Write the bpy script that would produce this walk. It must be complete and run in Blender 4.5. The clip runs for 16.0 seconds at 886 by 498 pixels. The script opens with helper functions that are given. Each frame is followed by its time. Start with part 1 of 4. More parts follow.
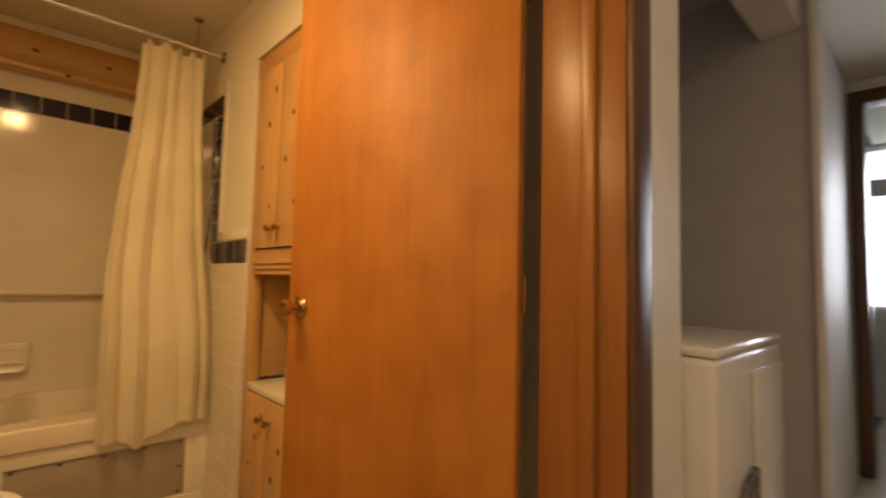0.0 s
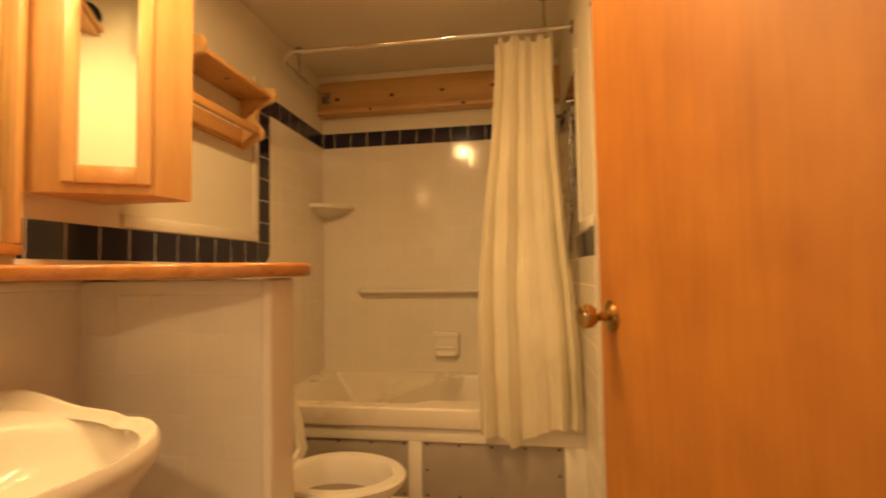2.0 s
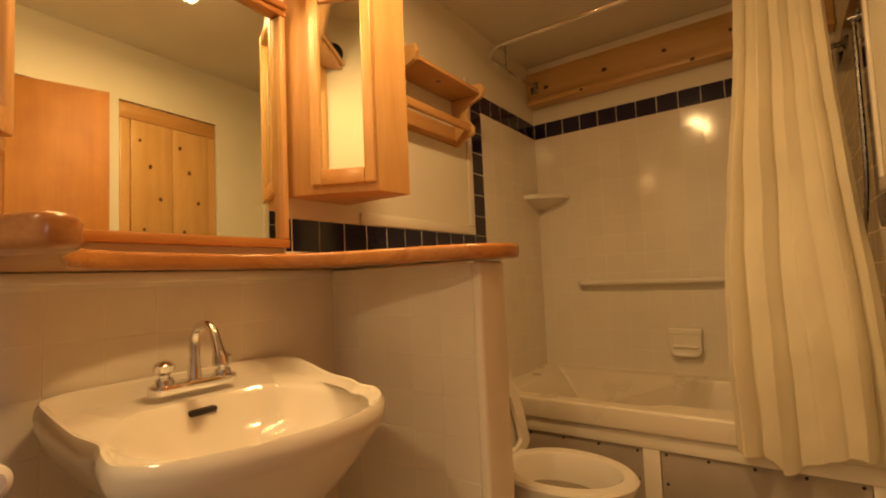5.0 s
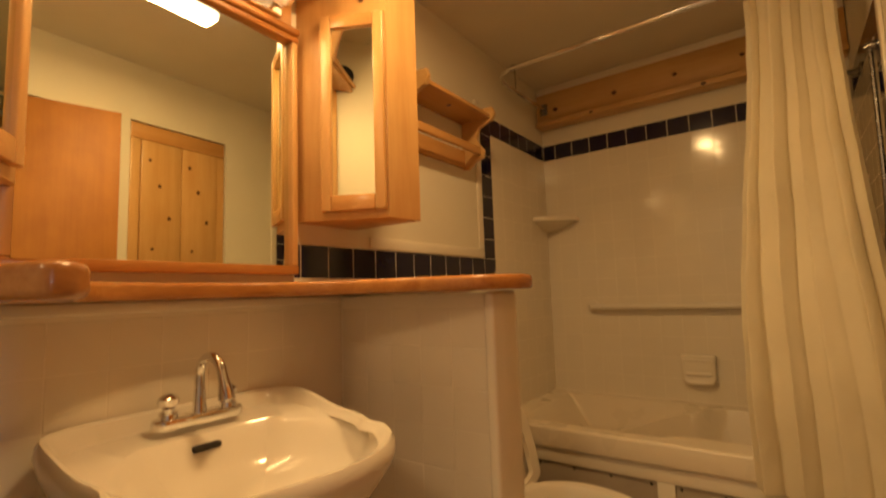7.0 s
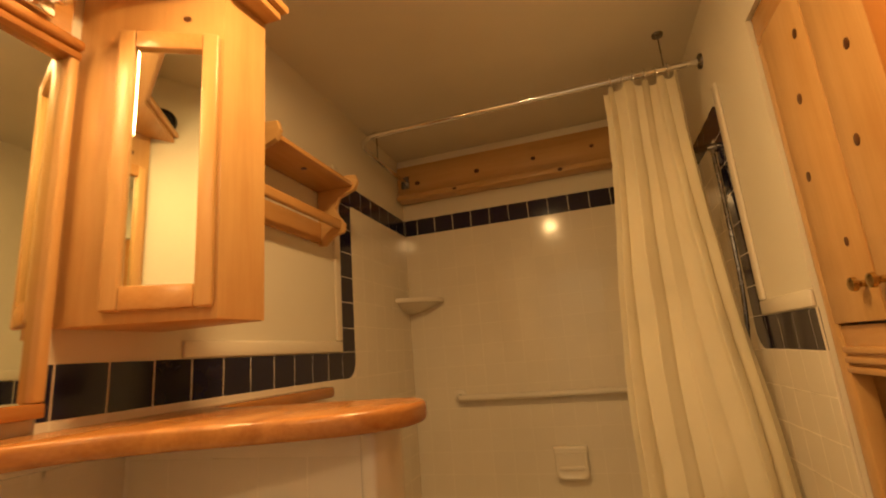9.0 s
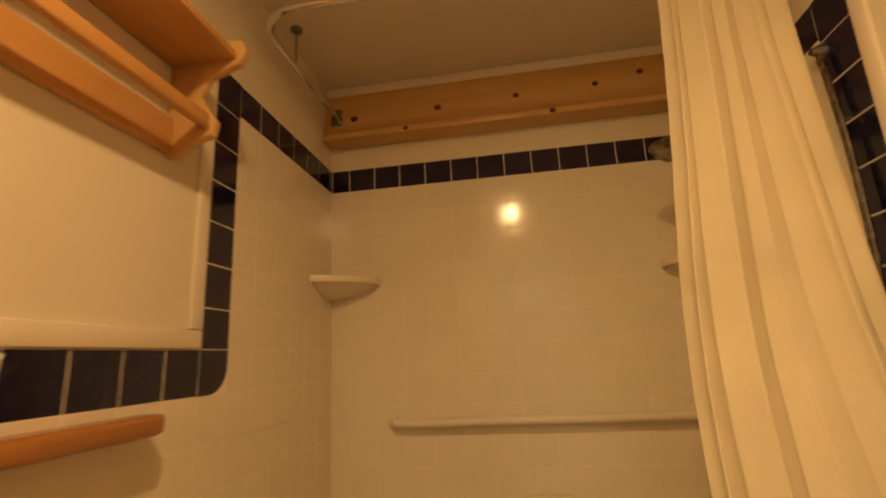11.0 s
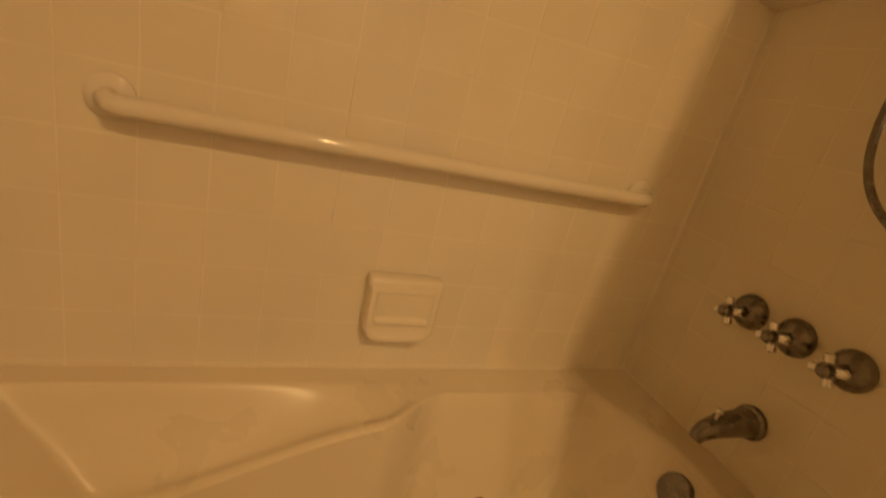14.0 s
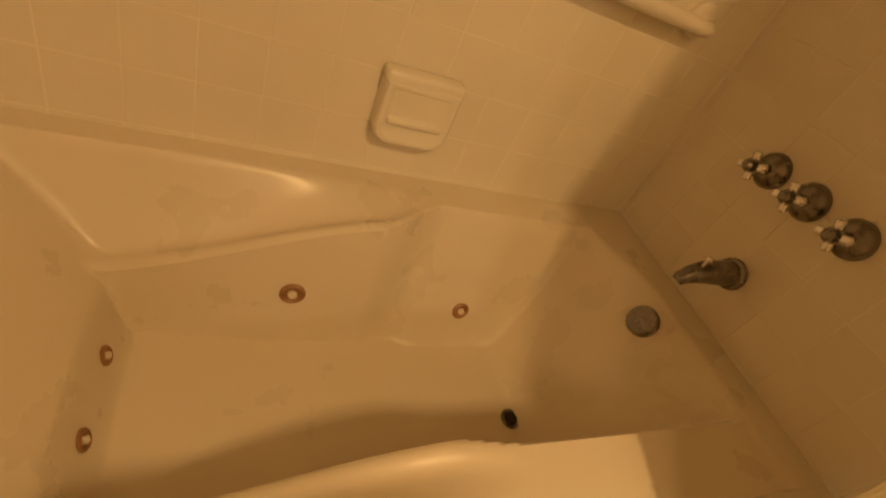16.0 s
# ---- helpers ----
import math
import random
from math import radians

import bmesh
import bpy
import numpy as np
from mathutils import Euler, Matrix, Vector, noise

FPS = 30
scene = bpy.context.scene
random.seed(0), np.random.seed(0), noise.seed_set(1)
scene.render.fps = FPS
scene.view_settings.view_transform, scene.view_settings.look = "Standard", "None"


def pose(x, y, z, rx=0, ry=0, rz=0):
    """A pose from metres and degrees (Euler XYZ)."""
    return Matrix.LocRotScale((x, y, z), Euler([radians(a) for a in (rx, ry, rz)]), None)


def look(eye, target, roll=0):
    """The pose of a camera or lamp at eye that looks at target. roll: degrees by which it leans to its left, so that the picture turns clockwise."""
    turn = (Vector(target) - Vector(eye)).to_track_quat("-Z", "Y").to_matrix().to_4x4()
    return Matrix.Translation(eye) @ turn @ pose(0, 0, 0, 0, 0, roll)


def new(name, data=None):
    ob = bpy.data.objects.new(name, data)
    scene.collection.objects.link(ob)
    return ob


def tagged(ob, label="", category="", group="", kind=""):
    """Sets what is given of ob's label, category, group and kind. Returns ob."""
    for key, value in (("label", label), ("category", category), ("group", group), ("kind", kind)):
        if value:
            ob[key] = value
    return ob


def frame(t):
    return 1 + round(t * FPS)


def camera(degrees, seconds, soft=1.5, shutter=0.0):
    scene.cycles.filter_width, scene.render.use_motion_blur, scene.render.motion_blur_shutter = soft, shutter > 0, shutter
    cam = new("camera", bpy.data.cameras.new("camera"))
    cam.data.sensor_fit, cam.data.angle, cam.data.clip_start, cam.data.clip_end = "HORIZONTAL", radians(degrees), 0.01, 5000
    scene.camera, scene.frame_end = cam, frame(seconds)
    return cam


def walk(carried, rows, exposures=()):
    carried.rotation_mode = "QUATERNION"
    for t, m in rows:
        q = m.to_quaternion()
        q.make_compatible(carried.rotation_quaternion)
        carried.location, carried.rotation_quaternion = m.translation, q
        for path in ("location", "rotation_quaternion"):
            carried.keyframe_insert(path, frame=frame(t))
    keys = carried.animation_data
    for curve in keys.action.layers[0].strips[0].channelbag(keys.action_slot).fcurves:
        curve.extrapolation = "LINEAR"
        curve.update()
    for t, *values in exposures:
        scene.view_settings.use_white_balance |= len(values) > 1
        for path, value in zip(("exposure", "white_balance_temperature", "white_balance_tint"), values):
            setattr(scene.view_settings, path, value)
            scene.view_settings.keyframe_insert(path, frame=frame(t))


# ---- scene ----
cam = camera(86.7, 16.0, soft=2.0, shutter=0.5)
PATH = [
    (0, (0.745, -3.251, 1.081), (2.115, -1.8, 1.213), 1.4),
    (0.5, (0.951, -3.198, 1.087), (1.93, -1.458, 1.217), 1.1),
    (1, (1.132, -3.111, 1.095), (1.683, -1.191, 1.193), 0.3),
    (1.5, (1.198, -3.005, 1.086), (1.339, -1.012, 1.187), -0.5),
    (2, (1.243, -2.919, 1.088), (0.939, -0.944, 1.18), -0.9),
    (2.5, (1.253, -2.843, 1.068), (0.563, -0.968, 1.163), -1.0),
    (3, (1.262, -2.807, 1.058), (0.304, -1.054, 1.153), -1.4),
    (3.5, (1.251, -2.812, 1.046), (0.15, -1.147, 1.171), -1.7),
    (6, (1.245, -2.836, 1.029), (0.067, -1.223, 1.128), -2.5),
    (6.5, (1.243, -2.847, 1.03), (0.067, -1.23, 1.076), -2.3),
    (7, (1.219, -2.812, 1.071), (0.046, -1.204, 1.261), -1.9),
    (7.5, (1.202, -2.817, 1.098), (0.04, -1.222, 1.424), -1.8),
    (8, (1.086, -2.754, 1.151), (-0.034, -1.132, 1.485), -2.5),
    (8.5, (1.034, -2.659, 1.199), (0.33, -0.84, 1.641), -6.4),
    (10.8, (0.77, -1.936, 1.184), (0.405, -0.018, 1.618), -2.9),
    (11, (0.751, -1.825, 1.198), (0.459, 0.103, 1.643), -2.8),
    (11.5, (0.825, -1.567, 1.299), (0.555, 0.381, 1.623), -0.3),
    (12, (0.80, -1.354, 1.26), (0.622, 0.621, 1.475), 0.7),
    (12.5, (0.775, -1.152, 1.201), (0.874, 0.842, 1.143), -0.7),
    (13, (0.739, -1.036, 1.205), (0.909, 0.94, 0.944), 2.4),
    (13.5, (0.581, -0.948, 1.155), (1.107, 0.936, 0.737), 8.0),
    (14, (0.507, -0.902, 1.112), (1.237, 0.841, 0.456), 14.1),
    (14.5, (0.489, -0.885, 1.089), (1.302, 0.727, 0.229), 18.8),
    (15, (0.459, -0.87, 1.045), (1.338, 0.633, 0.061), 23.5),
    (15.5, (0.483, -0.866, 1.059), (1.318, 0.531, -0.103), 25.4),
    (16, (0.475, -0.869, 1.04), (1.341, 0.455, -0.184), 27.8),
]
EXPOSURES = [(0, -0.3), (0.5, -0.16), (1, 0.02), (1.5, 0.15), (3.5, 0.15), (6, -0.5), (7.5, -0.5), (8.5, -0.4), (10.8, -0.05), (11.5, -0.1), (12.5, -0.03), (13.5, -0.03), (14.5, 0.2), (16, 0.22)]
walk(cam, [(t, look(eye, target, roll)) for t, eye, target, roll in PATH], EXPOSURES)

# ---- light ----
world = bpy.data.worlds.new("world")
scene.world = world
world.use_nodes = True
world.node_tree.nodes["Background"].inputs[0].default_value = (0.55, 0.65, 0.8, 1)
world.node_tree.nodes["Background"].inputs[1].default_value = 0.03


def lamp(name, place, target, size, size_y, watts, color):
    data = bpy.data.lights.new(name, "AREA")
    data.shape, data.size, data.size_y, data.energy, data.color = "RECTANGLE", size, size_y, watts, color
    ob = new(name, data)
    ob.matrix_world = look(place, target)
    return ob


WARM = (1.0, 0.60, 0.23)
lamp("vanity_lamp", (0.142, -2.27, 1.975), (1.0, -2.2, 1.35), 0.50, 0.07, 6.5, WARM)
lamp("ceiling_lamp", (0.75, -1.89, 2.292), (0.75, -1.89, 0), 0.085, 0.27, 20.0, WARM)
lamp("hall_daylight", (5.6, -3.22, 1.5), (2.4, -3.0, 1.2), 0.45, 1.1, 9.0, (0.90, 0.92, 1.0)).data.spread = radians(70)
lamp("hall_lamp", (0.92, -3.75, 2.29), (0.92, -3.75, 0), 0.2, 0.2, 14.0, (1.0, 0.66, 0.32))

# ---- materials ----


def base(name, rough=0.5, metal=0.0):
    m = bpy.data.materials.new(name)
    m.use_nodes = True
    b = m.node_tree.nodes["Principled BSDF"]
    b.inputs["Roughness"].default_value, b.inputs["Metallic"].default_value = rough, metal
    return m, m.node_tree.nodes, m.node_tree.links, b


def ramp(n, l, src, stops):
    r = n.new("ShaderNodeValToRGB")
    while len(r.color_ramp.elements) < len(stops):
        r.color_ramp.elements.new(0.5)
    for e, (p, c) in zip(r.color_ramp.elements, stops):
        e.position, e.color = p, (*c, 1)
    l.new(src, r.inputs[0])
    return r.outputs[0]


def plain(name, color, rough=0.5, metal=0.0, vary=0.06, scale=6.0, bump=0.0, fine=180.0, vary_object=0.0):
    """A surface with faint stains at one scale and grain at another."""
    m, n, l, b = base(name, rough, metal)
    co = n.new("ShaderNodeTexCoord")
    a, f = n.new("ShaderNodeTexNoise"), n.new("ShaderNodeTexNoise")
    a.inputs["Scale"].default_value, f.inputs["Scale"].default_value = scale, fine
    a.inputs["Detail"].default_value = 5
    geo = n.new("ShaderNodeNewGeometry")
    l.new(geo.outputs["Position"], a.inputs["Vector"])
    l.new(geo.outputs["Position"], f.inputs["Vector"])
    lo = tuple(c * (1 - vary) for c in color)
    hi = tuple(min(1, c * (1 + vary)) for c in color)
    col = ramp(n, l, a.outputs[0], [(0.3, lo), (0.7, hi)])
    if vary_object:
        info, hsv = n.new("ShaderNodeObjectInfo"), n.new("ShaderNodeHueSaturation")
        mp = n.new("ShaderNodeMapRange")
        mp.inputs[3].default_value, mp.inputs[4].default_value = 1 - vary_object, 1 + vary_object
        l.new(info.outputs["Random"], mp.inputs[0])
        l.new(mp.outputs[0], hsv.inputs["Value"])
        l.new(col, hsv.inputs["Color"])
        col = hsv.outputs[0]
    l.new(col, b.inputs["Base Color"])
    mr = n.new("ShaderNodeMapRange")
    mr.inputs[3].default_value, mr.inputs[4].default_value = rough * 0.8, min(1, rough * 1.25)
    l.new(a.outputs[0], mr.inputs[0])
    l.new(mr.outputs[0], b.inputs["Roughness"])
    if bump:
        bp = n.new("ShaderNodeBump")
        bp.inputs["Strength"].default_value, bp.inputs["Distance"].default_value = bump, 0.002
        l.new(f.outputs[0], bp.inputs["Height"])
        l.new(bp.outputs[0], b.inputs["Normal"])
    return m


def wood(name, light, dark, rough=0.35, axis=2, grain=9.0, figure=0.35):
    """Long grain along one axis, with darker streaks and a soft figure."""
    m, n, l, b = base(name, rough)
    geo, mp = n.new("ShaderNodeNewGeometry"), n.new("ShaderNodeMapping")
    sc = [grain, grain, grain]
    sc[axis] = grain * 0.07
    mp.inputs["Scale"].default_value = sc
    l.new(geo.outputs["Position"], mp.inputs["Vector"])
    a, f, big = n.new("ShaderNodeTexNoise"), n.new("ShaderNodeTexNoise"), n.new("ShaderNodeTexNoise")
    a.inputs["Scale"].default_value, a.inputs["Detail"].default_value, a.inputs["Distortion"].default_value = 1.3, 6, 0.8
    f.inputs["Scale"].default_value, f.inputs["Detail"].default_value = 9.0, 4
    big.inputs["Scale"].default_value, big.inputs["Detail"].default_value = 7.0, 5
    l.new(mp.outputs[0], a.inputs["Vector"])
    l.new(mp.outputs[0], f.inputs["Vector"])
    l.new(geo.outputs["Position"], big.inputs["Vector"])
    mid = tuple((p + q) / 2 for p, q in zip(light, dark))
    c1 = ramp(n, l, a.outputs[0], [(0.32, dark), (0.5, mid), (0.68, light)])
    c2 = ramp(n, l, f.outputs[0], [(0.35, dark), (0.6, light)])
    c3 = ramp(n, l, big.outputs[0], [(0.36, mid), (0.64, light)])
    x1, x2 = n.new("ShaderNodeMix"), n.new("ShaderNodeMix")
    x1.data_type = x2.data_type = "RGBA"
    x1.inputs[0].default_value, x2.inputs[0].default_value = 0.25, figure
    l.new(c1, x1.inputs[6])
    l.new(c2, x1.inputs[7])
    l.new(x1.outputs[2], x2.inputs[6])
    l.new(c3, x2.inputs[7])
    l.new(x2.outputs[2], b.inputs["Base Color"])
    bp = n.new("ShaderNodeBump")
    bp.inputs["Strength"].default_value, bp.inputs["Distance"].default_value = 0.12, 0.001
    l.new(f.outputs[0], bp.inputs["Height"])
    l.new(bp.outputs[0], b.inputs["Normal"])
    return m


def glow(name, color, strength):
    m, n, l, b = base(name, 0.4)
    b.inputs["Base Color"].default_value = (0.9, 0.9, 0.88, 1)
    b.inputs["Emission Color"].default_value = (*color, 1)
    b.inputs["Emission Strength"].default_value = strength
    return m


PAINT = plain("wall_paint", (0.76, 0.71, 0.58), 0.55, bump=0.12, vary=0.03, scale=2.5)
CEIL = plain("ceiling_paint", (0.70, 0.65, 0.54), 0.7, bump=0.25, vary=0.04, scale=3, fine=90)
HALLPAINT = plain("hall_paint", (0.72, 0.70, 0.68), 0.6, bump=0.12)
GREYPAINT = plain("alcove_paint", (0.50, 0.50, 0.55), 0.6, bump=0.15)
TILE = plain("white_tile", (0.78, 0.72, 0.60), 0.12, vary=0.02, vary_object=0.012)
GROUT = plain("grout", (0.80, 0.74, 0.62), 0.6, bump=0.2)
BLUE = plain("blue_tile", (0.009, 0.008, 0.034), 0.10, vary=0.2, vary_object=0.25)
TRIM = plain("glazed_trim", (0.80, 0.74, 0.62), 0.18, vary=0.02)
PORC = plain("porcelain", (0.76, 0.71, 0.61), 0.08, vary=0.015)
TUBM = plain("tub_acrylic", (0.76, 0.68, 0.54), 0.28, vary=0.02)
PANEL = plain("grey_panel", (0.36, 0.31, 0.25), 0.5, vary=0.08, bump=0.15)
FLOORM = plain("floor_vinyl", (0.50, 0.43, 0.33), 0.35, vary=0.1)
PINE = wood("pine_upright", (0.66, 0.40, 0.16), (0.50, 0.26, 0.08), 0.3, 2, 12)
PINEX = wood("pine_lengthwise", (0.66, 0.42, 0.18), (0.52, 0.29, 0.09), 0.3, 0, 12)
PINEY = wood("pine_crosswise", (0.62, 0.34, 0.12), (0.46, 0.21, 0.06), 0.25, 1, 12)
LEDGEW = wood("varnished_ledge_wood", (0.52, 0.235, 0.065), (0.30, 0.105, 0.024), 0.22, 1, 16, 0.25)
BIRCH = wood("birch_veneer", (0.50, 0.200, 0.030), (0.29, 0.093, 0.010), 0.55, 2, 9, 0.55)
JAMBW = wood("stained_jamb", (0.32, 0.135, 0.032), (0.21, 0.08, 0.018), 0.35, 2, 14)
DARKW = wood("dark_stained_casing", (0.12, 0.06, 0.03), (0.06, 0.03, 0.015), 0.4, 2, 14)
KNOT = plain("knot", (0.10, 0.035, 0.012), 0.4, vary=0.4, scale=60)
CHROME = plain("chrome", (0.80, 0.80, 0.80), 0.09, 1.0)
DULL = plain("dull_chrome", (0.24, 0.225, 0.21), 0.26, 1.0, vary=0.2, scale=40)
BRASS = plain("aged_brass", (0.50, 0.34, 0.14), 0.2, 1.0, vary=0.15, scale=30)
BLACK = plain("black_rubber", (0.012, 0.011, 0.01), 0.5)
WHITEM = plain("white_enamel", (0.78, 0.77, 0.76), 0.25)
# water in the toilet; the shade inside the bowl is put into this brown
WATER_SHADE = plain("bowl_water_shade", (0.20, 0.15, 0.09), 0.04, vary=0.1)
JETM = plain("tan_jet_plastic", (0.33, 0.17, 0.07), 0.35, vary=0.25, scale=60)
MIRROR, _n, _l, _b = base("mirror", 0.015, 1.0)
_b.inputs["Base Color"].default_value = (0.84, 0.88, 0.79, 1)
GLASS, _n, _l, _b = base("ribbed_glass", 0.12)
_b.inputs["Base Color"].default_value = (0.95, 0.93, 0.9, 1)
_b.inputs["Transmission Weight"].default_value = 0.9
_b.inputs["IOR"].default_value = 1.45
CLOTH = plain("curtain_cloth", (0.84, 0.77, 0.58), 0.75, vary=0.05, scale=4, bump=0.35, fine=500)
_ct = CLOTH.node_tree
_tr, _mx = _ct.nodes.new("ShaderNodeBsdfTranslucent"), _ct.nodes.new("ShaderNodeMixShader")
_tr.inputs[0].default_value = (0.82, 0.74, 0.54, 1)
_mx.inputs[0].default_value = 0.25
_ct.links.new(_ct.nodes["Principled BSDF"].outputs[0], _mx.inputs[1])
_ct.links.new(_tr.outputs[0], _mx.inputs[2])
_ct.links.new(_mx.outputs[0], _ct.nodes["Material Output"].inputs[0])
BULB = glow("lit_bulb", (1.0, 0.72, 0.38), 14.0)
DIFFUSER = glow("lit_diffuser", (1.0, 0.80, 0.52), 5.0)
DAY = glow("daylit_window", (0.85, 0.92, 1.0), 2.2)

# ---- mesh helpers ----


def box(bm, lo, hi, bevel=0.0, seg=2, m=None):
    """A box between two corners, with rounded edges."""
    c = [(a + b) / 2 for a, b in zip(lo, hi)]
    s = [abs(b - a) for a, b in zip(lo, hi)]
    made = bmesh.ops.create_cube(bm, size=1, matrix=Matrix.Translation(c) @ Matrix.Diagonal((*s, 1)))
    vs = made["verts"]
    if bevel:
        es = list({e for v in vs for e in v.link_edges})
        r = bmesh.ops.bevel(bm, geom=es, offset=bevel, segments=seg, affect="EDGES", profile=0.5)
        vs = list({v for f in r["faces"] for v in f.verts} | {v for v in vs if v.is_valid})
    if m is not None:
        bmesh.ops.transform(bm, matrix=m, verts=vs)
    return bm


def prism(bm, outline, z0, z1, bevel=0.0, seg=2, m=None):
    """An upright prism over an outline of (x, y)."""
    vs = [bm.verts.new((x, y, z0)) for x, y in outline]
    f = bm.faces.new(vs)
    up = bmesh.ops.extrude_face_region(bm, geom=[f])
    top = [v for v in up["geom"] if isinstance(v, bmesh.types.BMVert)]
    bmesh.ops.translate(bm, verts=top, vec=(0, 0, z1 - z0))
    allv = vs + top
    bmesh.ops.recalc_face_normals(bm, faces=list({f for v in allv for f in v.link_faces}))
    if bevel:
        es = [e for e in {e for v in allv for e in v.link_edges} if abs(e.verts[0].co.z - e.verts[1].co.z) < 1e-6]
        bmesh.ops.bevel(bm, geom=es, offset=bevel, segments=seg, affect="EDGES", profile=0.5)
    if m is not None:
        bmesh.ops.transform(bm, matrix=m, verts=bm.verts[:])
    return bm


def lathe(bm, profile, m, n=20):
    """A turned shape: (radius, height) rows about z, then set by m."""
    rings = []
    for r, z in profile:
        rings.append([bm.verts.new(m @ Vector((r * math.cos(2 * math.pi * i / n), r * math.sin(2 * math.pi * i / n), z))) for i in range(n)])
    for a, b in zip(rings, rings[1:]):
        for i in range(n):
            bm.faces.new((a[i], a[(i + 1) % n], b[(i + 1) % n], b[i]))
    bm.faces.new(rings[0][::-1])
    bm.faces.new(rings[-1])
    return bm


def tube(bm, pts, r, n=10):
    """A round bar along points, capped; r may be one radius or one each."""
    pts = [Vector(p) for p in pts]
    rs = r if isinstance(r, (list, tuple)) else [r] * len(pts)
    rings = []
    side = None
    for i, p in enumerate(pts):
        d = (pts[min(i + 1, len(pts) - 1)] - pts[max(i - 1, 0)]).normalized()
        if side is None:
            side = d.orthogonal().normalized()
        side = (side - d * side.dot(d)).normalized()
        up = d.cross(side)
        rings.append([bm.verts.new(p + (side * math.cos(2 * math.pi * k / n) + up * math.sin(2 * math.pi * k / n)) * rs[i]) for k in range(n)])
    for a, b in zip(rings, rings[1:]):
        for k in range(n):
            bm.faces.new((a[k], a[(k + 1) % n], b[(k + 1) % n], b[k]))
    bm.faces.new(rings[0][::-1])
    bm.faces.new(rings[-1])
    return bm


def arc(c, r, a0, a1, n=8):
    return [(c[0] + r * math.cos(radians(a0 + (a1 - a0) * i / n)), c[1] + r * math.sin(radians(a0 + (a1 - a0) * i / n))) for i in range(n + 1)]


def curve(pts, n=6):
    """A smooth line through points (Catmull-Rom)."""
    out = []
    for i in range(len(pts) - 1):
        p0, p1, p2, p3 = pts[max(i - 1, 0)], pts[i], pts[i + 1], pts[min(i + 2, len(pts) - 1)]
        for k in range(n):
            t = k / n
            out.append(tuple(0.5 * (2 * b + (c - a) * t + (2 * a - 5 * b + 4 * c - d) * t * t + (3 * b - a - 3 * c + d) * t ** 3) for a, b, c, d in zip(p0, p1, p2, p3)))
    out.append(pts[-1])
    return out


def loft(bm, rings, close_first=False, close_last=False):
    """Joins rings of equal count into a skin."""
    made = [[bm.verts.new(p) for p in ring] for ring in rings]
    n = len(made[0])
    for a, b in zip(made, made[1:]):
        for i in range(n):
            bm.faces.new((a[i], a[(i + 1) % n], b[(i + 1) % n], b[i]))
    if close_first:
        bm.faces.new(made[0][::-1])
    if close_last:
        bm.faces.new(made[-1])
    return bm


def finish(bm, name, material, smooth=True):
    bmesh.ops.recalc_face_normals(bm, faces=bm.faces[:])
    me = bpy.data.meshes.new(name)
    bm.to_mesh(me)
    bm.free()
    me.materials.append(material)
    if smooth:
        me.shade_smooth()
        me.set_sharp_from_angle(angle=radians(38))
    return me


def part(name, bm, material, parent, label=""):
    ob = new(name, finish(bm, name, material))
    ob.parent = parent
    if label:
        ob["label"] = label
    return ob


def thing(name, label, category, group=""):
    return tagged(new(name), label, category, group)


def solid(name, bm, material, label, category, group="", kind=""):
    return tagged(new(name, finish(bm, name, material)), label, category, group, kind)


def bx(lo, hi, bevel=0.0, seg=2, m=None):
    return box(bmesh.new(), lo, hi, bevel, seg, m)


def structure(name, lo, hi, material, label, category="wall"):
    return solid(name, bx(lo, hi), material, label, category, kind="structure")


def knots(places, axis, parent, r=0.011):
    """Dark pine knots, thin discs a hair proud of the board."""
    turn = {"x": pose(0, 0, 0, 0, 90, 0), "y": pose(0, 0, 0, 90, 0, 0), "z": Matrix.Identity(4), "-z": pose(0, 0, 0, 180, 0, 0)}
    for i, p in enumerate(places):
        s = 0.75 + 0.5 * random.random()
        rot = turn[axis] if isinstance(axis, str) else axis
        m = Matrix.Translation(p) @ rot @ Matrix.Diagonal((s * 1.25, s, 1, 1))
        part("knot", lathe(bmesh.new(), [(r, -0.003), (r, 0.0006), (r * 0.5, 0.0012)], m, 12), KNOT, parent)


# ---- setting ----
W, CZ = 1.53, 2.36          # room width, ceiling height
structure("floor", (-0.2, -2.88, -0.1), (1.9, 0.2, 0.0), FLOORM, "tan sheet vinyl bathroom floor", "floor")
structure("hall_floor", (-1.2, -4.6, -0.1), (6.5, -2.88, -0.003), FLOORM, "tan hallway floor", "floor")
structure("ceiling", (-0.2, -2.88, CZ), (1.9, 0.2, CZ + 0.1), CEIL, "cream painted bathroom ceiling", "ceiling")
structure("hall_ceiling", (-1.2, -4.6, CZ + 0.004), (6.5, -2.88, CZ + 0.1), CEIL, "off-white hallway ceiling", "ceiling")
wall_west = structure("wall_west", (-0.14, -2.86, 0), (0, 0, CZ), PAINT, "cream painted wall behind vanity mirror and toilet")
wall_north = structure("wall_north", (-0.14, 0, 0), (W + 0.16, 0.14, CZ), PAINT, "cream wall behind the tub, white tiled")
